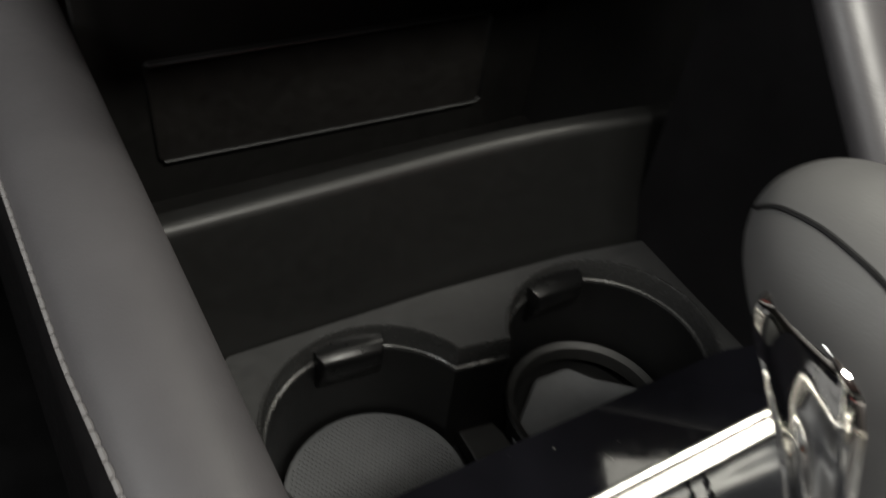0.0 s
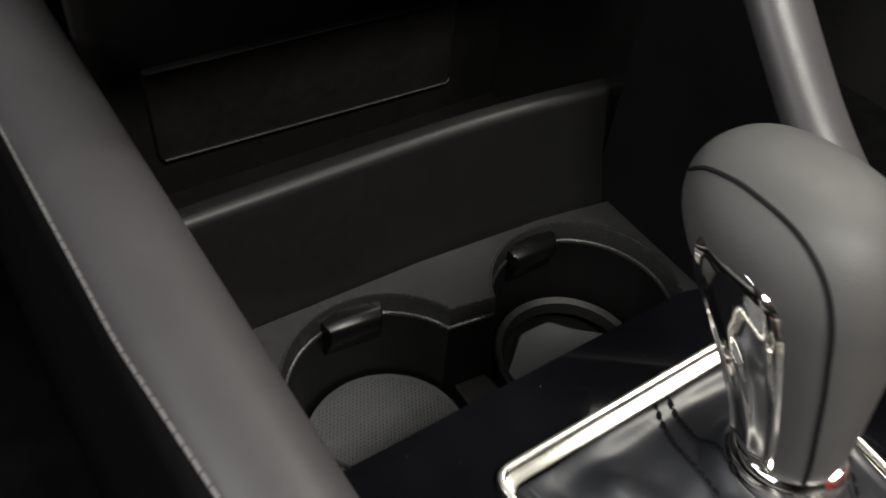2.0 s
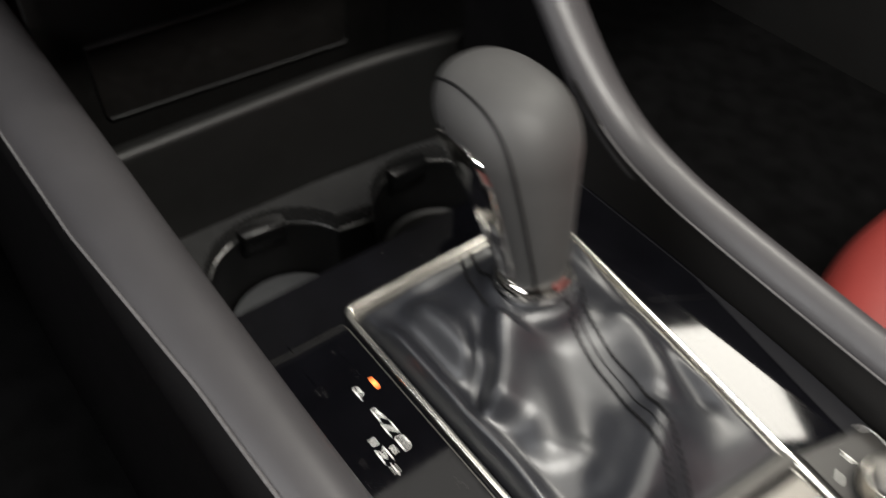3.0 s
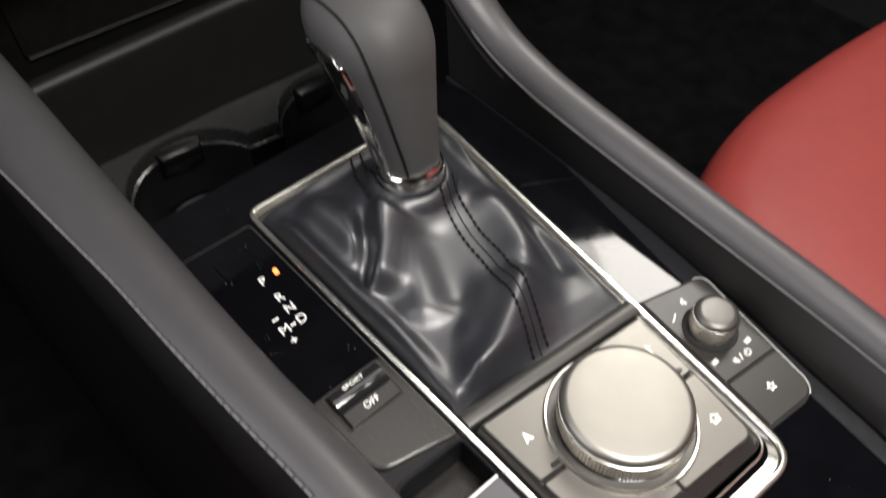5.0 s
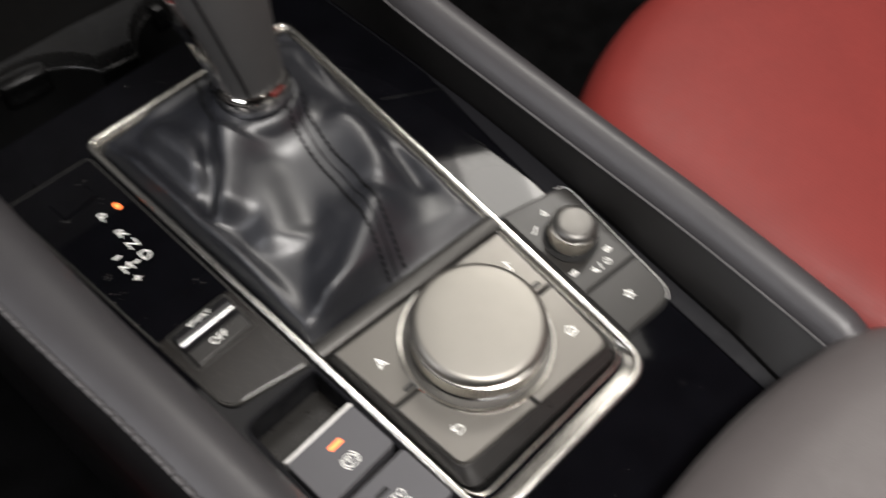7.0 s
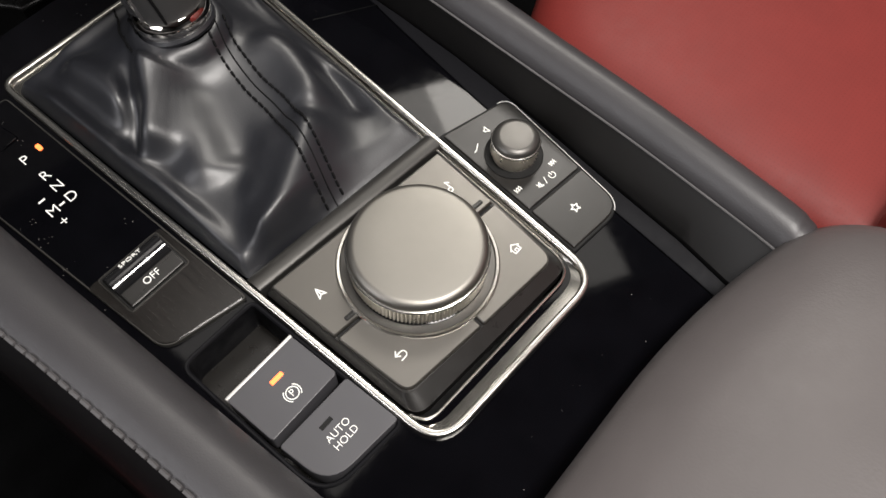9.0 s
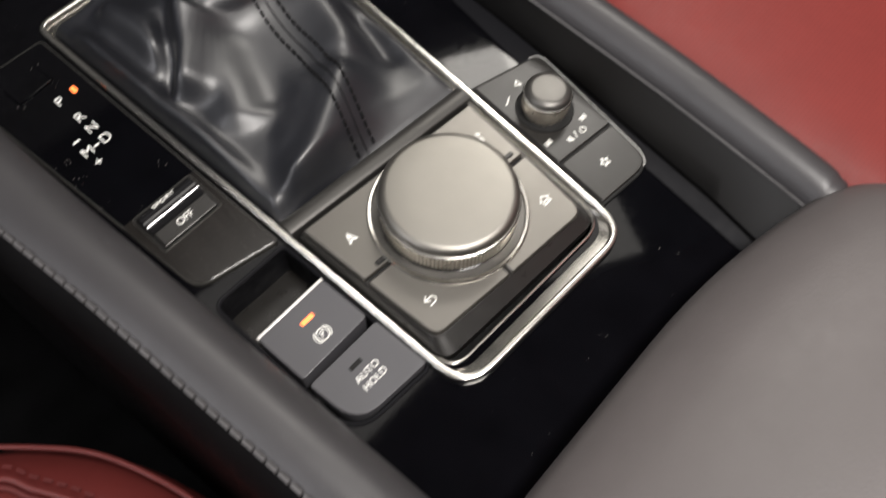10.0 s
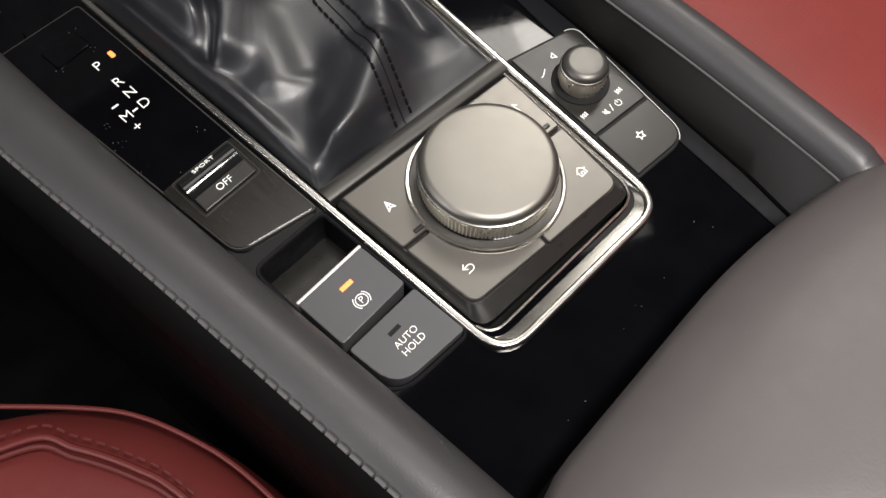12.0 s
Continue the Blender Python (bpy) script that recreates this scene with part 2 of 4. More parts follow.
def holed(outer, holes, z0, z1):
    """A plate with openings that go right through it."""
    bm = bmesh.new()
    for loop in [outer] + holes:
        vs = [bm.verts.new((p[0], p[1], z1)) for p in loop]
        for i in range(len(vs)):
            bm.edges.new((vs[i], vs[(i + 1) % len(vs)]))
    bmesh.ops.triangle_fill(bm, use_beauty=True, use_dissolve=False, edges=bm.edges[:])
    geo = bmesh.ops.extrude_face_region(bm, geom=bm.faces[:])
    for v in geo["geom"]:
        if isinstance(v, bmesh.types.BMVert):
            v.co.z = z0
    return bm


def sweep(rows, close=True, caps=True):
    """Rows of points, each row one section, bridged one to the next."""
    bm = bmesh.new()
    vs = [[bm.verts.new(p) for p in row] for row in rows]
    for a, b in zip(vs, vs[1:]):
        n = len(a)
        for i in range(n if close else n - 1):
            bm.faces.new((a[i], a[(i + 1) % n], b[(i + 1) % n], b[i]))
    if caps and close:
        bm.faces.new(vs[0])
        bm.faces.new(vs[-1])
    return bm


def turned(profile, at, steps=64, bulge=None):
    """A turned body from (radius, z) pairs round the upright axis through at."""
    bm = bmesh.new()
    rings = []
    for r, z in profile:
        rings.append([bm.verts.new((at[0] + r * math.cos(2 * math.pi * i / steps), at[1] + r * math.sin(2 * math.pi * i / steps), at[2] + z))
                      for i in range(steps)])
    for a, b in zip(rings, rings[1:]):
        for i in range(steps):
            bm.faces.new((a[i], a[(i + 1) % steps], b[(i + 1) % steps], b[i]))
    bm.faces.new(rings[0])
    bm.faces.new(rings[-1])
    return bm


def block(x0, x1, y0, y1, z0, z1, soft=0.002):
    bm = bmesh.new()
    bmesh.ops.create_cube(bm, size=1)
    for v in bm.verts:
        v.co = Vector((x0 + (v.co.x + 0.5) * (x1 - x0), y0 + (v.co.y + 0.5) * (y1 - y0), z0 + (v.co.z + 0.5) * (z1 - z0)))
    if soft:
        bmesh.ops.bevel(bm, geom=bm.edges[:], offset=soft, segments=3, profile=0.5, affect="EDGES")
    return bm


def tube(points, r, sides=8):
    """A round cord through the points."""
    rows = []
    pts = [Vector(p) for p in points]
    for i, p in enumerate(pts):
        t = (pts[min(i + 1, len(pts) - 1)] - pts[max(i - 1, 0)]).normalized()
        u = t.cross(Vector((0, 0, 1)))
        u = u.normalized() if u.length > 1e-5 else Vector((1, 0, 0))
        w = u.cross(t).normalized()
        rows.append([p + r * (math.cos(2 * math.pi * k / sides) * u + math.sin(2 * math.pi * k / sides) * w) for k in range(sides)])
    return sweep(rows)


def joined(bms):
    out = bmesh.new()
    for b in bms:
        me = bpy.data.meshes.new("tmp")
        b.to_mesh(me)
        b.free()
        out.from_mesh(me)
        bpy.data.meshes.remove(me)
    return out


def glide(keys, v):
    """Smooth reading of (v, value) pairs, value a number or a tuple."""
    keys = list(keys)
    if v <= keys[0][0]:
        return keys[0][1]
    for (a, p), (b, q) in zip(keys, keys[1:]):
        if v <= b:
            s = (v - a) / (b - a)
            if isinstance(p, tuple):
                return tuple(x + (y - x) * s for x, y in zip(p, q))
            return p + (q - p) * s
    return keys[-1][1]


def smooth_keys(keys, count):
    """A Catmull-Rom curve through points, as a list of Vectors."""
    pts = [Vector(k) for k in keys]
    pts = [2 * pts[0] - pts[1]] + pts + [2 * pts[-1] - pts[-2]]
    out = []
    segs = len(pts) - 3
    for k in range(count):
        u = k / (count - 1) * segs
        i = min(int(u), segs - 1)
        s = u - i
        a, b, c, d = pts[i:i + 4]
        out.append(0.5 * (2 * b + (c - a) * s + (2 * a - 5 * b + 4 * c - d) * s * s + (3 * b - a - 3 * c + d) * s ** 3))
    return out


def text_bm(body, size, at, turn=0.0, thick=0.00012):
    """Flat lettering in the built-in font, lying on a level face, centred at the point."""
    cu = bpy.data.curves.new("lettering", "FONT")
    cu.body, cu.size, cu.align_x, cu.align_y, cu.extrude = body, size, "CENTER", "CENTER", thick
    cu.offset = -0.010 * size
    ob = bpy.data.objects.new("lettering", cu)
    scene.collection.objects.link(ob)
    dg = bpy.context.evaluated_depsgraph_get()
    me = bpy.data.meshes.new_from_object(ob.evaluated_get(dg))
    bm = bmesh.new()
    bm.from_mesh(me)
    bmesh.ops.transform(bm, matrix=pose(at[0], at[1], at[2], 0, 0, turn), verts=bm.verts[:])
    bpy.data.objects.remove(ob)
    bpy.data.curves.remove(cu)
    bpy.data.meshes.remove(me)
    return bm


def stroke(points, w, z, thick=0.0002):
    """A flat drawn line of width w through points, as one strip of short bars."""
    bms = []
    for a, b in zip(points, points[1:]):
        a, b = Vector(a), Vector(b)
        t = (b - a).normalized()
        n = Vector((-t.y, t.x)) * w / 2
        a, b = a - t * w * 0.3, b + t * w * 0.3
        bms.append(stack([([a + n, a - n, b - n, b + n], z - thick), ([a + n, a - n, b - n, b + n], z)]))
    return joined(bms)


def circle(cx, cy, r, n=24, a0=0.0, a1=360.0):
    full = abs(a1 - a0) >= 359.9
    k = n if full else n + 1
    return [(cx + r * math.cos(radians(a0 + (a1 - a0) * i / n)), cy + r * math.sin(radians(a0 + (a1 - a0) * i / n))) for i in range(k)]


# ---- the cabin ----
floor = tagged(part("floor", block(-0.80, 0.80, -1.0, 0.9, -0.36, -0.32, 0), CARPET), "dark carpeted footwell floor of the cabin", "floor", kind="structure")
glass_hole = [tuple(glass_point(u, v).xy) for u, v in ((-0.071, GLASS_DEPTH + 0.201), (0.251, GLASS_DEPTH + 0.201), (0.251, -0.001), (-0.071, -0.001))]
ceiling = tagged(part("ceiling", holed([(-0.80, -1.0), (0.80, -1.0), (0.80, 0.52), (-0.80, 0.52)], [[(-0.65, 0.12), (-0.43, 0.12), (-0.43, 0.37), (-0.65, 0.37)], [(-0.02, 0.10), (0.22, 0.10), (0.22, 0.39), (-0.02, 0.39)], glass_hole], 0.70, 0.74), LINER), "pale grey fabric headliner with openings added for lamps", "headliner", kind="structure")
door_bm = holed([(-1.0, -0.36), (0.9, -0.36), (0.9, 0.74), (-1.0, 0.74)], [[(-0.07, 0.31), (0.61, 0.31), (0.61, 0.63), (-0.07, 0.63)]], 0.0, 0.04)
bmesh.ops.transform(door_bm, matrix=Matrix(((0, 0, 1, -0.84), (1, 0, 0, 0), (0, 1, 0, 0), (0, 0, 0, 1))), verts=door_bm.verts[:])
tagged(part("wall_left", door_bm, DARKTRIM, smooth=False), "dark door trim with a side window, driver's side", "door trim", kind="structure")
tagged(part("wall_right", block(0.80, 0.84, -1.0, 0.9, -0.36, 0.74, 0), DARKTRIM), "dark door trim of the passenger side", "door trim", kind="structure")
tagged(part("wall_rear", block(-0.84, 0.84, -1.04, -1.0, -0.36, 0.74, 0), DARKTRIM), "dark rear end of the cabin", "rear trim", kind="structure")
front_bm = holed([(-0.84, -0.36), (0.84, -0.36), (0.84, 0.74), (-0.84, 0.74)], [[(-0.41, 0.42), (0.51, 0.42), (0.51, 0.70), (-0.41, 0.70)]], 0.0, 0.04)
bmesh.ops.transform(front_bm, matrix=Matrix(((1, 0, 0, 0), (0, 0, 1, 0.90), (0, 1, 0, 0), (0, 0, 0, 1))), verts=front_bm.verts[:])
tagged(part("wall_front", front_bm, DARKTRIM, smooth=False), "dark front end of the cabin with the windscreen opening", "firewall", kind="structure")

# ---- centre console: body, pads, inner walls ----
console = thing("centre_console", "black centre console with padded grey rails and gloss panel", "console")


def pad_section(cx, cz, w, h):
    """The rounded section of a padded rail."""
    return [(cx + w / 2 * math.cos(2 * math.pi * k / 32), cz + h / 2 * math.sin(2 * math.pi * k / 32)) for k in range(32)]


def pad(keys, w, h, grow=0.0):
    rows = []
    for i, p in enumerate(smooth_keys(keys, 70)):
        k = (0.25, 0.58, 0.80, 0.93, 0.99)[i] if i < 5 else 1.0
        wide = w + grow * max(0.0, p.y)
        rows.append([(x, p.y, z) for x, z in pad_section(p.x, p.z, wide * (0.6 + 0.4 * k), h * k)])
    return sweep(rows)


RIGHT = [(0.0805, -0.118, 0.0095), (0.0813, -0.112, 0.0112), (0.0828, -0.102, 0.0124), (0.0873, -0.050, 0.0130), (0.0896, 0.0, 0.0135), (0.0914, 0.05, 0.0150),
         (0.0920, 0.090, 0.0176), (0.0918, 0.115, 0.0212), (0.0912, 0.140, 0.0292), (0.0907, 0.165, 0.0452), (0.0912, 0.195, 0.073), (0.0945, 0.26, 0.139)]
LEFT = [(-0.0900, -0.24, 0.014), (-0.0925, -0.10, 0.015), (-0.0965, 0.0, 0.016), (-0.1010, 0.08, 0.017), (-0.1032, 0.16, 0.018),
        (-0.1046, 0.24, 0.019), (-0.1060, 0.32, 0.020), (-0.109, 0.50, 0.024)]
part("padded_rail", pad(RIGHT, 0.0190, 0.0235, 0.018), PADSKIN, console, "soft grey padded rail")
part("padded_rail", pad(LEFT, 0.029, 0.034, 0.030), PADSKIN, console, "soft grey padded rail with a stitched seam")


# seam of stitches along the outer shoulder of the left rail
def stitch_run(path, length, gap, r, lift=0.0):
    """Short rounded stitches laid along a path."""
    bms = []
    total, marks = 0.0, [0.0]
    for a, b in zip(path, path[1:]):
        total += (b - a).length
        marks.append(total)

    def at(d):
        for i in range(len(path) - 1):
            if d <= marks[i + 1]:
                f = (d - marks[i]) / max(1e-9, marks[i + 1] - marks[i])
                return path[i].lerp(path[i + 1], f)
        return path[-1]

    d = 0.0
    while d + length < total:
        a, m, b = at(d), at(d + length / 2), at(d + length)
        up = Vector((0, 0, lift))
        bms.append(tube([a - up * 0.4, a + up * 0.6, m + up, b + up * 0.6, b - up * 0.4], r, 5))
        d += length + gap
    return joined(bms)


left_curve = smooth_keys(LEFT, 60)
seam, rows = [], []
for p in left_curve:
    half = (0.029 + 0.030 * max(0.0, p.y)) / 2
    off = min(0.88 * half, 0.0076 + 0.020 * max(0.0, p.y - 0.03) + 0.045 * max(0.0, p.y - 0.13))
    a0 = math.acos(-off / half)
    seam.append(Vector((p.x - off, p.y, p.z + 0.017 * math.sin(a0) + 0.0004)))
    # the dark outer skin starts at the seam and runs over the shoulder down to the floor
    arc = [a0 + (math.pi * 1.06 - a0) * k / 8 for k in range(9)]
    skin = [(p.x + (half + 0.0007) * math.cos(a), p.y, p.z + 0.0175 * math.sin(a)) for a in arc]
    rows.append(skin + [(p.x - half - 0.008, p.y, -0.10), (p.x - half - 0.012, p.y, -0.325), (p.x, p.y, -0.325), (p.x, p.y, p.z - 0.004)])
part("seam_stitching", stitch_run(seam, 0.0030, 0.0014, 0.00075, 0.0004), GREYTHREAD, console, "grey stitches along the rail")
# black leather, made darker still for the side turned from the light
part("side_panel", sweep(rows), FLANK, console, "black leather flank below the seam, shade held in its colour", angle=60)
right_curve = smooth_keys(RIGHT, 60)
rows = [[(p.x + 0.0100, p.y, p.z - 0.004), (p.x + 0.020, p.y, -0.10), (p.x + 0.024, p.y, -0.325), (p.x, p.y, -0.325), (p.x, p.y, p.z - 0.006)] for p in right_curve]
part("side_panel", sweep(rows), FLANK, console)

# edge of the gloss panel on its right, from the rear to the front corner
EDGE = [(0.0510, -0.125), (0.0560, -0.09), (0.0610, -0.05), (0.0655, 0.0), (0.0720, 0.040), (0.0785, 0.076), (0.0850, 0.104), (0.0872, 0.130), (0.0830, 0.152), (0.0700, 0.170), (0.0520, 0.1765)]
edge = smooth_keys([(x, y, 0) for x, y in EDGE], 40)


GROOVE = [(-0.12, 0.0595), (-0.104, 0.0612), (-0.081, 0.0658), (-0.051, 0.0695), (-0.0265, 0.0730), (0.0, 0.0764), (0.031, 0.0795), (0.060, 0.0812), (0.10, 0.0822), (0.17, 0.0830)]
low, high = [], []
for i in range(60):
    y = -0.12 + 0.288 * i / 59
    g = glide(GROOVE, y)
    e = min(glide([(p.y, p.x) for p in edge[:30]], y) if y < 0.13 else 0.0872, g - 0.003)
    px, pz = glide([(p.y, (p.x, p.z)) for p in right_curve], y)
    low.append([(e + 0.0006, y, -0.006), (e + 0.0010, y, -0.0006), (e + 0.0014, y, -0.0003), (g - 0.0008, y, 0.0003), (g - 0.0004, y, -0.0003), (g - 0.0004, y, -0.008)])
    high.append([(g + 0.0004, y, -0.006), (g + 0.0004, y, 0.0006), (g + 0.0003, y, 0.0014), ((g + px - 0.0098) / 2 - 0.0004, y, (0.0014 + pz + 0.0034) / 2), (px - 0.0098 - 0.009 * max(0.0, y), y, pz + 0.0036), (px - 0.0070, y, pz + 0.0040), (px - 0.002, y, pz - 0.004), (px, y, -0.006)])
part("inner_wall", sweep(low), LOWBAND, console)
part("inner_wall", sweep(high), BAND, console)
part("piping", tube([Vector((p.x - 0.0098 - 0.009 * max(0.0, p.y), p.y, p.z + 0.0042)) for p in right_curve if -0.112 < p.y < 0.15], 0.00045, 6), GREYTHREAD, console, "thin pale piping")

# ---- gloss black top panel ----
FRAME_OUT = rounded([(-0.0462, -0.0655), (0.0350, -0.0690), (0.0583, 0.1545), (-0.0482, 0.1545)], [0.013, 0.013, 0.007, 0.007], 8)
FRAME_IN = rounded([(-0.0434, -0.0570), (0.0314, -0.0600), (0.0540, 0.1480), (-0.0450, 0.1480)], [0.008, 0.009, 0.005, 0.005], 8)
POCKET = rounded([(-0.0780, -0.0480), (-0.0470, -0.0500), (-0.0485, 0.0145), (-0.0780, 0.0150)], [0.011, 0.002, 0.002, 0.004], 6)
outline = [(-0.0870, -0.14), (0.048, -0.14)] + [(p.x, p.y) for p in edge] + [(-0.0870, 0.1765)]
part("top_panel", holed(outline, [FRAME_IN, POCKET], -0.010, 0.0), PIANO, console, "gloss black panel", smooth=False)
part("panel_front", block(-0.087, 0.06, 0.1735, 0.1765, -0.08, -0.010, 0.0006), PIANO, console)
part("under_tray", block(-0.088, 0.075, -0.20, 0.174, -0.030, -0.022, 0), GAP, console)


# ---- cup holder and the bins in front ----
PLATE_Z, CUP_Z = -0.033, -0.082
FLOOR_Z = (-0.0765, -0.082)
CUPS = [(-0.0390, 0.2175, 0.0377), (0.0500, 0.2145, 0.0377)]


def two_cups(grow=0.0, n=40):
    """The outline of two round wells that run into each other."""
    (ax, ay, r), (bx, by, _) = CUPS
    r += grow
    out = []
    far, near = 0.0142 + grow, 0.0250 + grow
    for cx, cy, side in ((bx, by, 1), (ax, ay, -1)):
        wf, wn = math.degrees(math.asin(far / r)), math.degrees(math.asin(near / r))
        a0, a1 = (-180 + wn, 180 - wf) if side == 1 else (wf, 360 - wn)
        for i in range(n + 1):
            a = radians(a0 + (a1 - a0) * i / n)
            out.append((cx + r * math.cos(a), cy + r * math.sin(a)))
    return out


holder = thing("cup_holder", "double cup holder insert in dark grey plastic", "cup holder")
plate_outline = rounded([(-0.0795, 0.178), (0.088, 0.178), (0.112, 0.205), (0.112, 0.2480), (0.06, 0.2560), (0.0, 0.2600), (-0.0760, 0.2610)], [0.001, 0.004, 0.01, 0.012, 0, 0, 0.003], 4)
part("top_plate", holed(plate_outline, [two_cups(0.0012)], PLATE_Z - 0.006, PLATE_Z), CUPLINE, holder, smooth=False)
part("rim", stack([(two_cups(0.0016), PLATE_Z - 0.001), (two_cups(0.0012), PLATE_Z + 0.0006), (two_cups(0.0004), PLATE_Z + 0.0008), (two_cups(0), PLATE_Z), (two_cups(0), PLATE_Z - 0.010)], False, False), RIMLINE, holder)
part("step", stack([(two_cups(0.0), PLATE_Z - 0.0085), (two_cups(-0.0007), PLATE_Z - 0.0089), (two_cups(-0.0009), PLATE_Z - 0.0100)], False, False), RIMLINE, holder)
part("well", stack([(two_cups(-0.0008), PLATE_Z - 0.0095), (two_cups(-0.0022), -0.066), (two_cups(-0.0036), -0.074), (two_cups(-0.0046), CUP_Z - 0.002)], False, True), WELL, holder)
cx, cy, r = CUPS[0]
mat_pad = part("rubber_mat", slab(circle(cx, cy, r - 0.0052, 48), CUP_Z - 0.0016, FLOOR_Z[0] + 0.0022, 0.0008), RUBBER, holder, "grey studded rubber mat")
# raised rings of small studs on the mat
bms = []
for ix in range(-19, 20):
    for iy in range(-21, 22):
        px, py = ix * 0.0017 + (iy % 2) * 0.00085, iy * 0.0015
        if px * px + py * py < (r - 0.0075) ** 2:
            q = circle(cx + px, cy + py, 0.00055, 5)
            bms.append(stack([(q, FLOOR_Z[0] + 0.0020), (inset(q, 0.0002), FLOOR_Z[0] + 0.0026)], False, True))
tagged(part("studs", joined(bms), RUBBER, mat_pad), kind="stuff")
cx, cy, r = CUPS[1]
ledge = circle(cx, cy, r - 0.0052, 48)
part("ledge", stack([(ledge, CUP_Z - 0.001), (ledge, CUP_Z + 0.0085), (inset(ledge, 0.0008), CUP_Z + 0.0093), (inset(ledge, 0.0035), CUP_Z + 0.0080), (inset(ledge, 0.0050), CUP_Z + 0.0030)], False, False), SATIN, holder, "dark ledge round the well")
house = rounded([(0.0140, 0.184), (0.0820, 0.184), (0.0810, 0.2120), (0.0640, 0.2265), (0.0570, 0.2358), (0.0410, 0.2362), (0.0165, 0.2165)], 0.002, 3)
part("inset_mat", slab(house, CUP_Z, CUP_Z + 0.0040, 0.0008), RUBBER, holder, "pale rubber inset")
part("bridge", slab(rounded([(-0.002, 0.196), (0.0150, 0.196), (0.0150, 0.2200), (0.0130, 0.2280), (-0.001, 0.2280)], 0.002, 3), CUP_Z - 0.001, CUP_Z + 0.0055, 0.001), SATIN, holder)


def clip(cx, cy, r, a):
    """A spring tab that stands out of the well's wall."""
    ca, sa = math.cos(radians(a)), math.sin(radians(a))
    rows = []
    for depth, w, z0, z1 in ((0.001, 0.0125, -0.022, -0.0030), (-0.0045, 0.0120, -0.021, -0.0032), (-0.0075, 0.0108, -0.0125, -0.0048), (-0.0082, 0.0100, -0.0115, -0.0062)):
        rr = r + depth
        row = []
        for s, z in ((-1, z0), (1, z0), (1, z1), (-1, z1)):
            row.append((cx + ca * rr - sa * s * w, cy + sa * rr + ca * s * w, PLATE_Z + z))
        rows.append(row)
    bm = sweep(rows)
    bmesh.ops.bevel(bm, geom=bm.edges[:], offset=0.0007, segments=2, profile=0.5, affect="EDGES")
    return bm


part("spring_tab", clip(*CUPS[0], 84), TAB, holder)
part("spring_tab", clip(*CUPS[1], 90), TAB, holder)

divider = thing("divider_wall", "black upright divider between cup holder and front tray", "divider")
rows = []
for i in range(36):
    x = -0.0860 + 0.2080 * i / 35
    u = (x - 0.01) / 0.1
    yb = 0.2605 - 0.010 * max(0, u) ** 2
    yt = 0.2765 - 0.0080 * max(0, u) ** 2 - 0.001 * min(0, u) ** 2
    rows.append([(x, yb, PLATE_Z - 0.004), (x, yt - 0.0024, 0.0080), (x, yt - 0.0020, 0.0108), (x, yt - 0.0012, 0.0128), (x, yt + 0.0002, 0.0140), (x, yt + 0.0020, 0.0145), (x, yt + 0.0062, 0.0144), (x, yt + 0.0074, 0.0132), (x, yb + 0.012, -0.06)])
part("wall", sweep(rows), SATIN, divider)

tray = thing("front_tray", "deep dark storage tray under the dashboard", "storage tray")
part("tray_floor", block(-0.087, 0.125, 0.270, 0.42, -0.062, -0.055, 0.001), MATTE, tray)
part("tray_back", block(-0.087, 0.160, 0.372, 0.380, -0.06, 0.12, 0.001), MATTE, tray)
bp = part("back_panel", slab(rounded([(-0.0660, -0.0335), (0.0895, -0.0375), (0.0895, 0.0110), (-0.0665, 0.0120)], 0.003, 4), 0, 0.003, 0.0012), TRAYBACK, tray)
bp.matrix_basis = Matrix.Translation((0, 0.372, 0)) @ Matrix.Rotation(radians(90), 4, "X")
part("tray_side", block(-0.094, -0.087, 0.17, 0.42, -0.06, 0.02, 0.001), MATTE, tray)
# lighter tube paints the light caught along the back panel's edge
part("panel_edge_glint", tube([Vector((-0.0645, 0.3685, 0.0115)), Vector((0.0, 0.3685, 0.0112)), Vector((0.0865, 0.3685, 0.0105)), Vector((0.0885, 0.3685, 0.0080)), Vector((0.0885, 0.3685, -0.0340)), Vector((0.0865, 0.3685, -0.0366)), Vector((0.0, 0.3685, -0.0343)), Vector((-0.064, 0.3685, -0.0327))], 0.0007, 6), CUPLINE, tray, "back panel's edge, its glint painted lighter")
rows = []
for p in smooth_keys([(0.1125, 0.165, 0.016), (0.1125, 0.240, 0.055), (0.1150, 0.268, 0.085), (0.1205, 0.300, 0.115), (0.1230, 0.420, 0.120)], 24):
    rows.append([(p.x, p.y, -0.06), (p.x, p.y, p.z - 0.002), (p.x + 0.002, p.y, p.z), (p.x + 0.008, p.y, p.z), (p.x + 0.009, p.y, -0.06)])
part("side_wall", sweep(rows), MATTE, tray)

dash = thing("dashboard", "dark lower dashboard above the storage tray", "dashboard")
part("lower_face", block(-0.78, 0.78, 0.44, 0.60, 0.02, 0.40, 0.01), DARKTRIM, dash)
# block kept above the view, added to shade the tray from the lamps
part("shade_overhang", block(-0.084, 0.135, 0.292, 0.46, 0.082, 0.22, 0.008), DARKTRIM, dash)

# ---- chrome surround ----
surround = thing("chrome_surround", "bright chrome frame round gear lever and rotary control", "trim frame")
R_BEAD = 0.0010
bead = [(FRAME_OUT, -0.004)]
for k in range(6):
    a = radians(90 * k / 5)
    bead.append((inset(FRAME_OUT, R_BEAD * (1 - math.cos(a))), 0.0018 + R_BEAD * math.sin(a)))
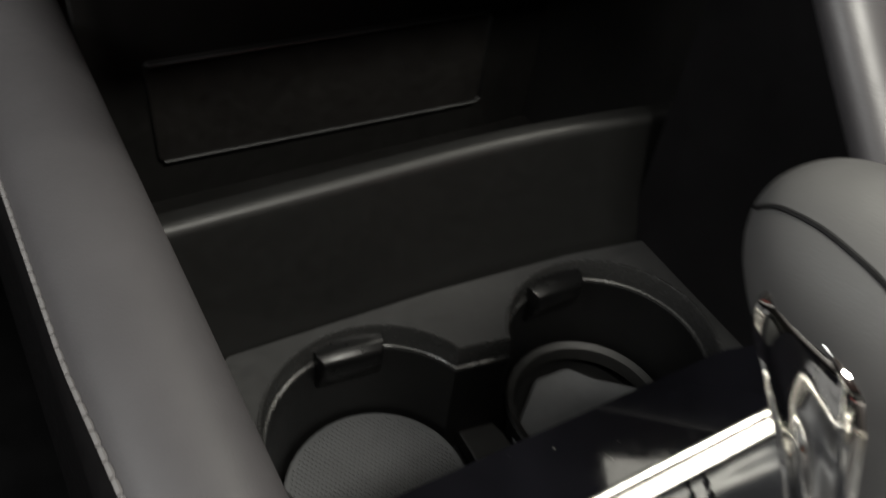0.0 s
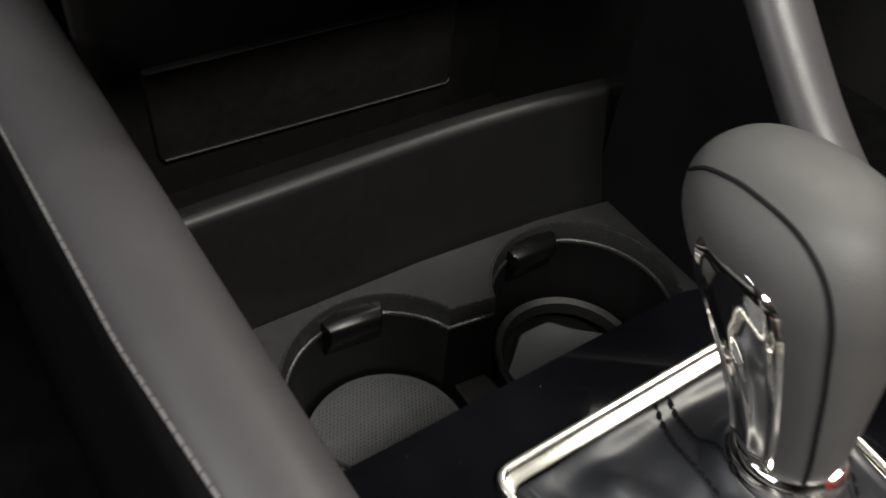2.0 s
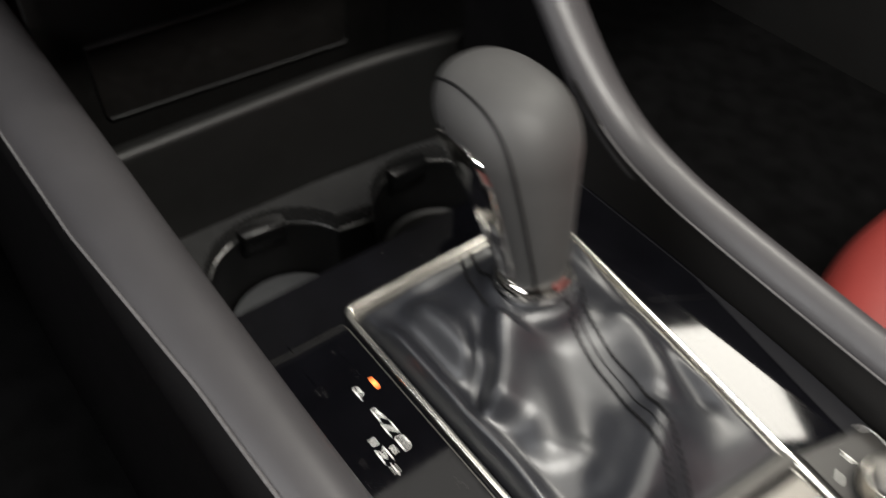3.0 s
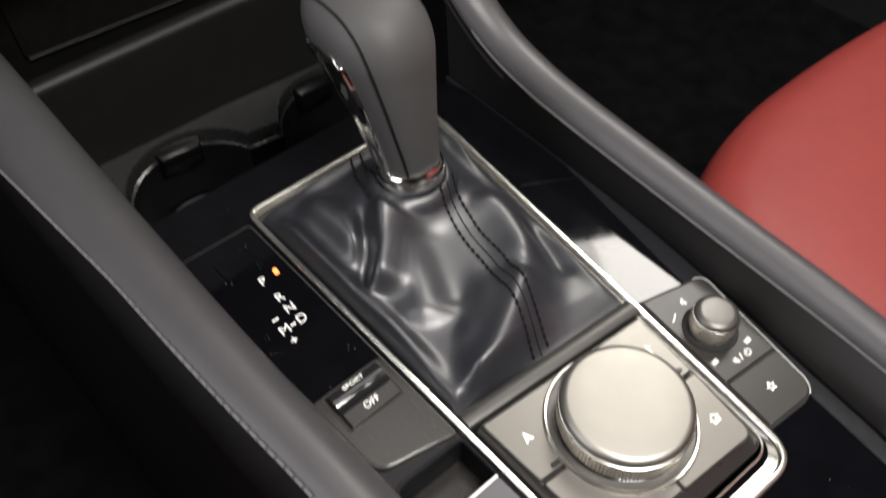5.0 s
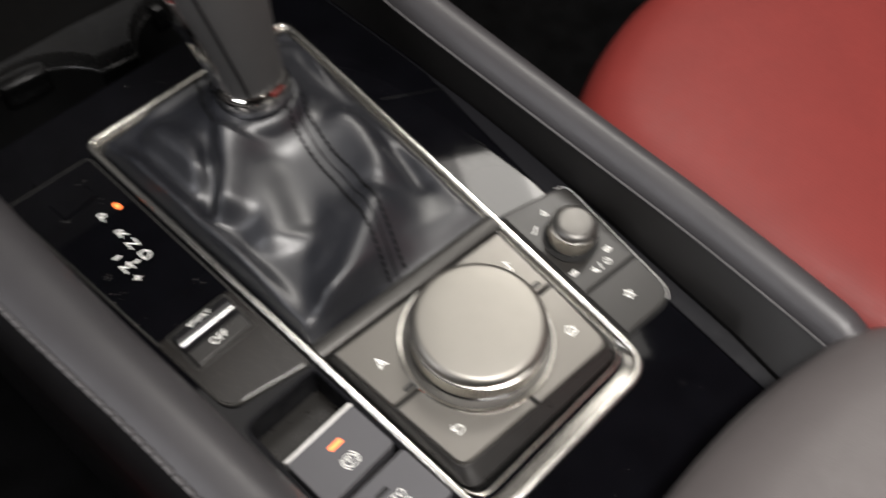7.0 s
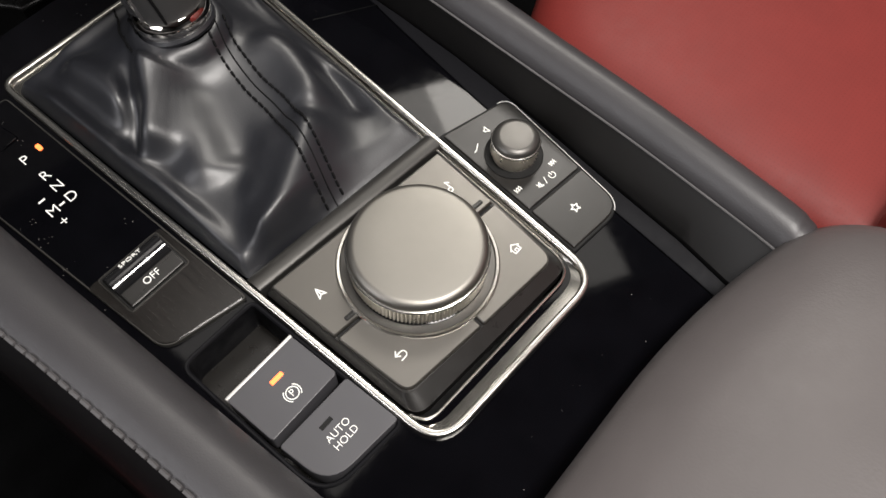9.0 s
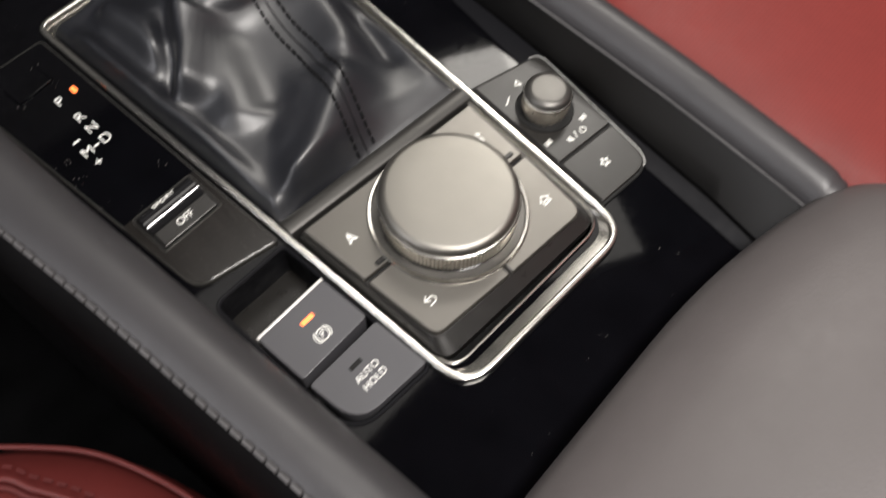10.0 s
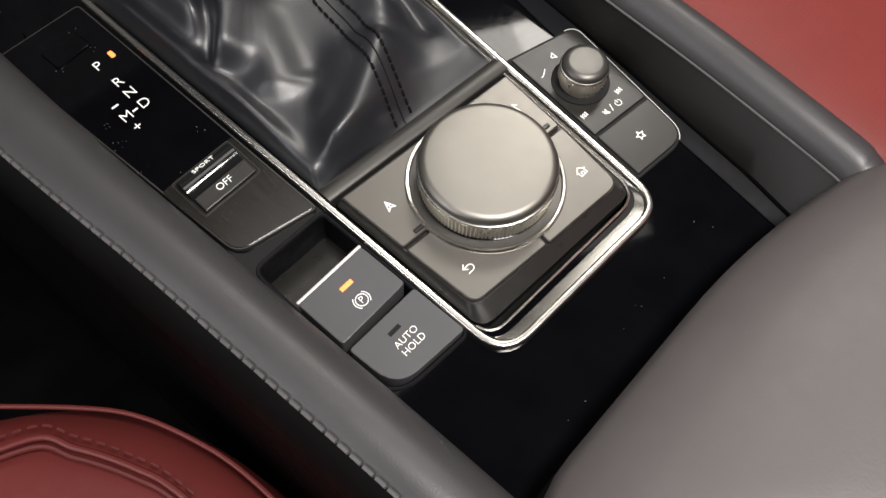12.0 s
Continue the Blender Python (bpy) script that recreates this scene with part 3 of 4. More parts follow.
for k in range(6):
    a = radians(90 * (5 - k) / 5)
    bead.append((inset(FRAME_OUT, 0.0027 - R_BEAD * (1 - math.cos(a))), 0.0018 + R_BEAD * math.sin(a)))
bead.append((inset(FRAME_OUT, 0.0027), 0.0002))
part("edge_bead", stack(bead, False, False), SATINCHROME, surround, "polished bead along the edge", angle=60)
part("inner_slope", stack([(inset(FRAME_OUT, 0.0026), 0.0004), (inset(FRAME_OUT, 0.0028), 0.0008), (inset(FRAME_IN, -0.0006), [-0.0004 if p[1] < 0.0 else 0.0002 for p in FRAME_IN]), (FRAME_IN, [-0.0006 if p[1] < 0.0 else 0.0003 for p in FRAME_IN]), (FRAME_IN, -0.006)], False, False), BRUSHED, surround, "brushed inner slope")
part("inner_bead", tube([Vector((p[0], p[1], 0.0012)) for p in (inset(FRAME_IN, 0.0002)[1:18])] + [Vector((0.0536, 0.143, 0.0012))], 0.0005, 8), SATINCHROME, surround, "thin inner bead")
# ---- gear lever with its boot ----
lever = thing("gear_lever", "black leather gear lever with chrome insert and gathered boot", "gear lever")
RING = Vector((0.0085, 0.1090, 0.0250))


FOOT = [(-0.0432, 0.0222), (0.0405, 0.0152), (0.0530, 0.1470), (-0.0446, 0.1470)]


def boot_base(a):
    """How far the boot's foot lies from the lever, by angle."""
    d = Vector((math.cos(a), math.sin(a)))
    best = 1e9
    for i in range(4):
        p, q = Vector(FOOT[i]) - RING.xy, Vector(FOOT[(i + 1) % 4]) - RING.xy
        e = q - p
        den = d.x * e.y - d.y * e.x
        if abs(den) < 1e-9:
            continue
        k = (p.x * e.y - p.y * e.x) / den
        f = (p.x * d.y - p.y * d.x) / den
        if k > 0 and -0.001 <= f <= 1.001:
            best = min(best, k)
    return best


# folds of the leather: course in plan, height, and how far each flank reaches (its own left, its own right)
FOLDS = [([(-0.0400, 0.1410), (-0.0408, 0.1150), (-0.0404, 0.0750), (-0.0386, 0.0310)], 0.0066, 0.0034, 0.0046),
         ([(-0.0360, 0.1435), (-0.0100, 0.1440), (0.0200, 0.1435), (0.0470, 0.1420)], 0.0032, 0.0040, 0.0034),
         ([(0.0485, 0.1390), (0.0450, 0.1050), (0.0410, 0.0600), (0.0380, 0.0260)], 0.0036, 0.0048, 0.0036),
         ([(-0.0250, 0.1400), (-0.0275, 0.1290), (-0.0272, 0.1160), (-0.0270, 0.1040), (-0.0275, 0.0930)], 0.0066, 0.0100, 0.0042),
         ([(-0.0080, 0.1120), (-0.0150, 0.1040), (-0.0225, 0.0935), (-0.0315, 0.0845), (-0.0375, 0.0780)], 0.0098, 0.0135, 0.0018),
         ([(-0.0060, 0.0960), (-0.0160, 0.0780), (-0.0240, 0.0640), (-0.0300, 0.0540)], 0.0036, 0.0120, 0.0095),
         ([(0.0010, 0.0960), (-0.0050, 0.0780), (-0.0110, 0.0620), (-0.0155, 0.0520)], -0.0022, 0.0105, 0.0095),
         ([(0.0050, 0.0600), (-0.0020, 0.0490), (-0.0105, 0.0425), (-0.0190, 0.0415), (-0.0240, 0.0450)], 0.0040, 0.0095, 0.0070),
         ([(-0.0365, 0.0270), (-0.0300, 0.0255), (-0.0200, 0.0285), (-0.0090, 0.0335), (0.0030, 0.0400), (0.0130, 0.0465), (0.0205, 0.0525)], 0.0086, 0.0085, 0.0100),
         ([(0.0110, 0.0445), (0.0225, 0.0550), (0.0283, 0.0670), (0.0298, 0.0800), (0.0285, 0.0930)], 0.0062, 0.0105, 0.0075),
         ([(-0.0120, 0.1150), (-0.0190, 0.1060), (-0.0258, 0.0960), (-0.0330, 0.0885), (-0.0385, 0.0830)], -0.0042, 0.0026, 0.0026),
         ([(0.0375, 0.0700), (0.0355, 0.0520), (0.0310, 0.0360)], -0.0034, 0.0045, 0.0045),
         ([(0.0240, 0.1180), (0.0360, 0.1290), (0.0470, 0.1400)], 0.0030, 0.0060, 0.0060)]
CELL, GX0, GY0, GNX, GNY = 0.0005, -0.050, 0.008, 220, 300


def fold_field():
    """Height that the folds add to the sloping leather, on a grid, softened as leather is."""
    gx, gy = np.meshgrid(GX0 + CELL * np.arange(GNX), GY0 + CELL * np.arange(GNY), indexing="ij")
    rise, sink = np.zeros_like(gx), np.zeros_like(gx)
    for pts, amp, wl, wr in FOLDS:
        course = smooth_keys([(x, y, 0) for x, y in pts], 60)
        best = np.full_like(gx, 1e9)
        side = np.zeros_like(gx)
        along = np.zeros_like(gx)
        for i in range(59):
            p, q = course[i], course[i + 1]
            ex, ey = q.x - p.x, q.y - p.y
            k = np.clip(((gx - p.x) * ex + (gy - p.y) * ey) / (ex * ex + ey * ey), 0, 1)
            dx, dy = gx - p.x - k * ex, gy - p.y - k * ey
            dd = dx * dx + dy * dy
            near = dd < best
            best = np.where(near, dd, best)
            side = np.where(near, ex * (gy - p.y) - ey * (gx - p.x), side)
            along = np.where(near, (i + k) / 59, along)
        w = np.where(side > 0, wl, wr)
        ends = np.clip(np.minimum(along, 1 - along) / 0.24, 0.0, 1.0)
        h = amp * (0.15 + 0.85 * ends * ends * (3 - 2 * ends)) * np.exp(-best / (w * w))
        if amp > 0:
            rise = (rise ** 3 + h ** 3) ** (1 / 3)
        else:
            sink = sink + h
    field = 1.35 * (rise + sink)
    kernel = np.exp(-0.5 * (np.arange(-12, 13) / 3.9) ** 2)
    kernel /= kernel.sum()
    for axis in (0, 1):
        field = np.apply_along_axis(lambda v: np.convolve(np.pad(v, 12, mode="edge"), kernel, mode="valid"), axis, field)
    return field


FIELD = fold_field()


def fold_height(x, y):
    u = min(max((x - GX0) / CELL, 0.0), GNX - 1.001)
    v = min(max((y - GY0) / CELL, 0.0), GNY - 1.001)
    i, j = int(u), int(v)
    fu, fv = u - i, v - j
    return float((FIELD[i, j] * (1 - fu) + FIELD[i + 1, j] * fu) * (1 - fv) + (FIELD[i, j + 1] * (1 - fu) + FIELD[i + 1, j + 1] * fu) * fv)


BASES = np.array([boot_base(2 * math.pi * i / 720) for i in range(720)])
BLUR = np.exp(-0.5 * (np.arange(-72, 73) / 30.0) ** 2)
BASES = np.convolve(np.concatenate([BASES[-72:], BASES, BASES[:72]]), BLUR / BLUR.sum(), mode="valid")


def boot_point(a, s):
    """s runs from the foot (0) to the ring (1)."""
    d0, d1 = boot_base(a), 0.0148
    r = d0 + (d1 - d0) * s
    x, y = RING.x + r * math.cos(a), RING.y + r * math.sin(a)
    away, edge_d = r - d1, d0 - r
    wide = float(BASES[int(round(a / (2 * math.pi) * 720)) % 720])
    up = min(1.0, max(0.0, (wide - r) / (wide - d1)))
    base = 0.0042 + 0.0104 * up ** 1.35 + 0.0092 * math.exp(-away / 0.0080)
    z = base + fold_height(x, y) * min(1.0, 0.25 + away / 0.010)
    outer = max(0.0, 0.5 * math.cos(a) - 0.85 * math.sin(a))
    foot = min(1.0, edge_d / (0.0034 + 0.0090 * outer))
    z = z * math.sin(foot * math.pi / 2)
    near = max(0.0, 1.0 - away / 0.005)
    z = z * (1 - near) + 0.0242 * near
    z += foot * (1 - near) * 0.0003 * noise.noise(Vector((x * 90, y * 90, 3.0)))
    return Vector((x, y, max(z, 0.0003)))


rows = []
for j in range(91):
    rows.append([boot_point(2 * math.pi * i / 400, (j / 90) ** 0.92) for i in range(400)])
part("boot", sweep(rows, caps=False), LEATHER, lever, "black leather gathered boot", angle=85)


def on_boot(x, y):
    a = math.atan2(y - RING.y, x - RING.x)
    d0 = boot_base(a)
    r = math.hypot(x - RING.x, y - RING.y)
    return boot_point(a, max(0.0, min(1.0, (d0 - r) / (d0 - 0.0148))))


SEAM = smooth_keys([(0.0180, 0.0990, 0), (0.0142, 0.0890, 0), (0.0114, 0.0740, 0), (0.0100, 0.0590, 0), (0.0045, 0.0400, 0), (-0.0002, 0.0270, 0), (-0.0025, 0.0185, 0)], 60)
for off in (-0.0038, 0.0038):
    path = []
    for i, p in enumerate(SEAM):
        t = (SEAM[min(i + 1, 59)] - SEAM[max(i - 1, 0)]).normalized()
        path.append(on_boot(p.x + t.y * off, p.y - t.x * off) + Vector((0, 0, 0.0004)))
    part("stitching", stitch_run(path, 0.0019, 0.0013, 0.00050, 0.0004), THREAD, lever)
part("seam_crease", tube([on_boot(p.x, p.y) for p in SEAM], 0.00032, 6), THREAD, lever)
BACK = smooth_keys([(0.0065, 0.1475, 0), (0.0020, 0.1370, 0), (-0.0030, 0.1280, 0), (-0.0065, 0.1180, 0), (-0.0085, 0.1110, 0)], 30)
for off in (-0.0024, 0.0024):
    path = []
    for i, p in enumerate(BACK):
        t = (BACK[min(i + 1, 29)] - BACK[max(i - 1, 0)]).normalized()
        path.append(on_boot(p.x + t.y * off, p.y - t.x * off) + Vector((0, 0, 0.0004)))
    part("stitching", stitch_run(path, 0.0019, 0.0013, 0.00050, 0.0004), THREAD, lever)
ring_m = Matrix.Translation(RING) @ Matrix.Rotation(radians(-14), 4, "X")
bm = turned([(0.0128, -0.0040), (0.0145, -0.0034), (0.0148, -0.0022), (0.0142, -0.0010), (0.0126, -0.0004), (0.0110, -0.0004)], (0, 0, 0), 48)
bmesh.ops.transform(bm, matrix=ring_m, verts=bm.verts[:])
part("collar", bm, LEATHER, lever, "black collar under the ring")
bm = turned([(0.0122, -0.0014), (0.0138, -0.0010), (0.0144, 0.0006), (0.0145, 0.0026), (0.0140, 0.0044), (0.0132, 0.0054), (0.0116, 0.0058)], (0, 0, 0), 48)
bmesh.ops.transform(bm, matrix=ring_m, verts=bm.verts[:])
part("ring", bm, CHROME, lever, "chrome ring")

KNOB = [(0.0300, 0.0088, 0.1110, 0.0122, 0.0130), (0.0400, 0.0086, 0.1138, 0.0132, 0.0150), (0.0520, 0.0084, 0.1185, 0.0150, 0.0182), (0.0640, 0.0084, 0.1240, 0.0174, 0.0220),
        (0.0735, 0.0086, 0.1290, 0.0196, 0.0254), (0.0810, 0.0088, 0.1320, 0.0208, 0.0270), (0.0875, 0.0090, 0.1340, 0.0202, 0.0264), (0.0930, 0.0092, 0.1352, 0.0178, 0.0236),
        (0.0968, 0.0094, 0.1356, 0.0140, 0.0190), (0.0990, 0.0094, 0.1356, 0.0088, 0.0122), (0.0998, 0.0094, 0.1356, 0.0032, 0.0046)]


def knob_at(z):
    return glide([(k[0], tuple(k[1:])) for k in KNOB], z)


def knob_point(z, a, grow=0.0):
    cx, cy, rx, ry = knob_at(z)
    c, s = math.cos(a), math.sin(a)
    p = 0.86
    return Vector((cx + (rx + grow) * math.copysign(abs(c) ** p, c), cy + (ry + grow) * math.copysign(abs(s) ** p, s), z))


smooth = smooth_keys([(k[0], k[1], k[2]) for k in KNOB], 60)
rad = smooth_keys([(k[0], k[3], k[4]) for k in KNOB], 60)
KNOB = [(a.x, a.y, a.z, b.y, b.z) for a, b in zip(smooth, rad)]
bm = sweep([[knob_point(k[0], 2 * math.pi * i / 56) for i in range(56)] for k in KNOB])
part("grip", bm, KNOBSKIN, lever, "black leather grip", angle=60, flat=False)


def patch(z0, z1, a_of, grow, rows_n=24, cols=14):
    """A sheet that lies on the grip between two heights; a_of gives its two edge angles by height."""
    rows = []
    for i in range(rows_n):
        f = i / (rows_n - 1)
        z = z0 + (z1 - z0) * f
        a0, a1 = a_of(f)
        row = []
        for j in range(cols):
            u = j / (cols - 1)
            e = min(u, 1 - u, f * 1.2, (1 - f) * 1.2)
            lip = math.exp(-((min(u, 1 - u) - 0.10) / 0.05) ** 2)
            ridge = math.exp(-((u - 0.62 + 0.25 * f) / 0.10) ** 2) * min(1.0, max(0.0, (0.72 - f) / 0.2))
            g = (0.0005 + grow * (0.9 * lip + 0.8 * ridge)) * min(1.0, e / 0.06) - 0.0004
            row.append(knob_point(z, radians(a0 + (a1 - a0) * u), g))
        rows.append(row)
    return sweep(rows, close=False)


INSERT_EDGE = [(0.0, 196.0), (0.20, 198.0), (0.52, 202.0), (0.80, 205.0), (0.92, 202.0), (0.97, 194.0), (1.0, 182.0)]
part("insert", patch(0.0300, 0.0836, lambda f: (138 + 22 * max(0.0, f - 0.7) / 0.3, glide(INSERT_EDGE, f)), 0.0012, 60, 40), CHROME, lever, "chrome insert in the grip's side")
SEAM_ON_GRIP = [(0.0320, 232, 0), (0.0500, 228.5, 0), (0.0650, 228, 0), (0.0775, 227, 0), (0.0860, 223, 0), (0.0910, 216, 0), (0.0942, 204, 0), (0.0957, 186, 0), (0.0956, 162, 0), (0.0932, 140, 0), (0.0890, 126, 0)]
part("seam", tube([knob_point(q.x, radians(q.y), 0.0001) for q in smooth_keys(SEAM_ON_GRIP, 70)], 0.00055, 6), THREAD, lever, "dark seam of the leather")

# ---- rotary control with its four keys ----
control = thing("rotary_control", "large rotary control knob with four satin metal keys", "control knob")
KC = Vector((-0.0026, -0.0190, 0.0))
rows = []
for x, lo, hi in ((-0.0440, 0.0145, 0.0222), (0.0405, 0.0074, 0.0156)):
    rows.append([(x, lo, -0.004)] + [(x, lo + (hi - lo) * v, z) for v, z in ((0.0, 0.0024), (0.03, 0.0028), (0.10, 0.0031), (0.30, 0.0035), (0.50, 0.0036), (0.70, 0.0033), (0.86, 0.0025), (0.96, 0.0012), (1.0, -0.0005))] + [(x, hi, -0.004)])
part("front_bar", sweep(rows), BARMETAL, control, "curved dark metal bar", angle=50)
skirt_low = rounded([(-0.0424, -0.0530), (0.0318, -0.0575), (0.0385, 0.0065), (-0.0428, 0.0136)], [0.006, 0.006, 0.001, 0.001], 6)
skirt_top = rounded([(-0.0396, -0.0470), (0.0288, -0.0530), (0.0362, 0.0058), (-0.0408, 0.0128)], [0.004, 0.005, 0.001, 0.001], 6)
# flank of the key metal, coloured dark for what it would mirror
part("skirt", stack([(skirt_low, -0.004), (skirt_low, 0.0004), (skirt_top, 0.0032)]), SKIRT, control, "key metal flank, its dark reflection painted in")
part("key_bed", slab(inset(skirt_top, 0.0008), 0.0030, 0.0035, 0.0001), GAP, control, "black bed between the keys")
KEY_PLATES = {"nav": ([(-0.0404, -0.0163), (-0.0030, -0.0196), (0.0004, 0.0084), (-0.0412, 0.0122)], 0.0012),
              "music": ([(-0.0026, -0.0199), (0.0331, -0.0231), (0.0364, 0.0054), (0.0008, 0.0082)], 0.0012),
              "back": ([(-0.0392, -0.0466), (-0.0064, -0.0500), (-0.0040, -0.0204), (-0.0403, -0.0171)], [0.0040, 0.0012, 0.0012, 0.0012]),
              "home": ([(-0.0058, -0.0502), (0.0286, -0.0532), (0.0330, -0.0239), (-0.0034, -0.0207)], [0.0012, 0.0050, 0.0012, 0.0012])}
for pts, r in KEY_PLATES.values():
    o = inset(rounded(pts, r, 4), 0.00015)
    part("key", stack([(o, 0.0028), (o, 0.0042), (inset(o, 0.0002), 0.0047), (inset(o, 0.0006), 0.0050)]), KEYMETAL, control)
# small latch slots where the gap between the keys meets the ring
for x, y, turn in ((-0.0312, -0.0150, -5.0), (0.0278, -0.0198, -5.0)):
    for name, grow, z, skin in (("latch_slot", 0.0, 0.0052, GAP), ("latch", -0.00045, 0.0054, SKIRT)):
        w, h = 0.0026 + grow, 0.0009 + grow
        bm = slab(rounded([(-w, -h), (w, -h), (w, h), (-w, h)], 0.0006, 3), 0.0040, z, 0.0001)
        bmesh.ops.transform(bm, matrix=pose(x, y, 0, 0, 0, turn), verts=bm.verts[:])
        part(name, bm, skin, control)
part("well_ring", turned([(0.0276, 0.0046), (0.0277, 0.0056), (0.0272, 0.0064), (0.0264, 0.0063), (0.0258, 0.0054), (0.0257, 0.0046)], KC, 96), SATINCHROME, control, "chrome ring")
part("dish", turned([(0.0260, 0.0056), (0.0250, 0.0050), (0.0240, 0.0049), (0.0230, 0.0050)], KC, 96), CAPMETAL, control, "satin dish round the knob")
part("base", turned([(0.0222, 0.0045), (0.0233, 0.0050), (0.0233, 0.0064), (0.0220, 0.0068)], KC, 96), PIANO, control)
bm = bmesh.new()
teeth = 110
rings = []
for k, z in enumerate((0.0064, 0.0070, 0.0146, 0.0152)):
    ring = []
    for i in range(teeth * 2):
        a = 2 * math.pi * i / (teeth * 2)
        r = 0.0228 + (0.00065 if i % 2 and 0 < k < 3 else 0.0)
        ring.append(bm.verts.new((KC.x + r * math.cos(a), KC.y + r * math.sin(a), z)))
    rings.append(ring)
for a, b in zip(rings, rings[1:]):
    for i in range(len(a)):
        bm.faces.new((a[i], a[(i + 1) % len(a)], b[(i + 1) % len(a)], b[i]))
part("knurled_band", bm, DARKKNURL, control, "knurled metal band", angle=20)
part("upper_ring", turned([(0.0225, 0.0149), (0.0235, 0.0151), (0.0239, 0.0155), (0.0236, 0.0159), (0.0228, 0.0161)], KC, 96), SATINCHROME, control, "thin chrome ring")
part("cap", turned([(0.0222, 0.0159), (0.0230, 0.0161), (0.0233, 0.0166), (0.0232, 0.0175), (0.0227, 0.0184), (0.0219, 0.0190), (0.0211, 0.0193), (0.0207, 0.01935), (0.0203, 0.0194), (0.0120, 0.0194), (0.0020, 0.0194)], KC, 96), GUNMETAL, control, "satin metal cap", angle=40)

# ---- volume panel with its knob and the favourites key ----
audio = thing("volume_panel", "small satin black panel with knurled volume knob", "control panel")
VC = Vector((0.0552, -0.0154, 0.0015))
bez = rounded([(0.0371, -0.0562), (0.0634, -0.0588), (0.0750, 0.0030), (0.0441, 0.0112)], [0.001, 0.009, 0.005, 0.001], 8)
part("bezel", stack([(bez, -0.006), (bez, 0.0010), (inset(bez, 0.0003), 0.0013)]), GAP, audio, "black bezel")
# pale line painted where the bezel's right edge catches a lamp
line = [p for p in inset(bez, 0.0001) if p[0] > 0.0600]
line = sorted(line, key=lambda p: p[1])
part("edge_line", tube([Vector((p[0], p[1], 0.0015)) for p in line], 0.00019, 6), PALEEDGE, audio, "thin pale line, the bezel edge's glint painted on")
part("plate", slab(rounded([(0.0402, -0.0340), (0.0666, -0.0370), (0.0738, 0.0022), (0.0448, 0.0098)], [0.001, 0.001, 0.0042, 0.001], 5), 0.0, 0.0022, 0.0004), PANELKEY, audio)
part("favourites_key", slab(rounded([(0.0380, -0.0552), (0.0628, -0.0577), (0.0664, -0.0381), (0.0401, -0.0350)], [0.001, 0.0080, 0.001, 0.001], 7), 0.0, 0.0022, 0.0004), PANELKEY, audio)
part("socket", turned([(0.0108, 0.0004), (0.0109, 0.0011), (0.0104, 0.0009)], VC, 64), GAP, audio)
bm = bmesh.new()
rings = []
teeth = 38
for z, k in ((0.0006, 0), (0.0030, 0), (0.0036, 1), (0.0051, 1), (0.0066, 1), (0.0081, 1), (0.0090, 0)):
    ring = []
    for i in range(teeth * 2):
        a = 2 * math.pi * i / (teeth * 2)
        r = 0.0079 + (0.0010 if k and (i + round(z * 1000 / 1.5)) % 2 else 0.0)
        ring.append(bm.verts.new((VC.x + r * math.cos(a), VC.y + r * math.sin(a), VC.z + z)))
    rings.append(ring)
for a, b in zip(rings, rings[1:]):
    for i in range(len(a)):
        bm.faces.new((a[i], a[(i + 1) % len(a)], b[(i + 1) % len(a)], b[i]))
part("knurled_band", bm, KNURL, audio, "knurled metal band", angle=15)
part("knob_ring", turned([(0.0078, 0.0090), (0.0088, 0.0092), (0.0091, 0.0096), (0.0089, 0.0100), (0.0082, 0.0102)], VC, 64), SATINCHROME, audio, "thin chrome ring")
part("knob_cap", turned([(0.0083, 0.0100), (0.0086, 0.0103), (0.0084, 0.0112), (0.0078, 0.0119), (0.0069, 0.0124), (0.0062, 0.0126), (0.0058, 0.01265), (0.0010, 0.01265)], VC, 64), CAPMETAL, audio, "satin grey cap", angle=40)

# ---- switches beside the lever ----
shiftpanel = thing("shift_indicator", "gloss black gear position panel with white letters", "indicator panel")
sp = rounded([(-0.0785, 0.0230), (-0.0480, 0.0165), (-0.0497, 0.1475), (-0.0858, 0.1480)], [0.006, 0.0025, 0.0025, 0.0025], 5)
part("bezel", stack([(sp, -0.002), (sp, 0.0011), (inset(sp, 0.0002), 0.0016), (inset(sp, 0.0004), 0.0016)]), CAPDARK, shiftpanel, "thin bright edge")
part("face", slab(inset(sp, 0.0006), 0.0, 0.0017, 0.0003), PIANO, shiftpanel)

mode = thing("drive_mode_switch", "rocker switch for drive mode with silver faces", "switch")
cr = rounded([(-0.0768, 0.0408), (-0.0515, 0.0408), (-0.0513, 0.0592), (-0.0768, 0.0592)], 0.0015, 4)
# brown tint with fine streaks over the panel's lower part
part("streaked_plate", slab(inset(rounded([(-0.0785, 0.0230), (-0.0480, 0.0165), (-0.0487, 0.0600), (-0.0812, 0.0600)], [0.006, 0.0025, 0.0025, 0.0025], 5), 0.0008), 0.0010, 0.00195, 0.0001), STREAKED, mode, "brown-black area with fine streaks")
part("bezel", stack([(cr, 0.0), (cr, 0.0020), (inset(cr, 0.0002), 0.0022), (inset(cr, 0.0004), 0.0022), (inset(cr, 0.0006), 0.0018)]), CAPDARK, mode, "thin dark bezel")
part("cradle", slab(inset(cr, 0.0006), 0.0, 0.0020, 0.0002), GAP, mode)
rows = []
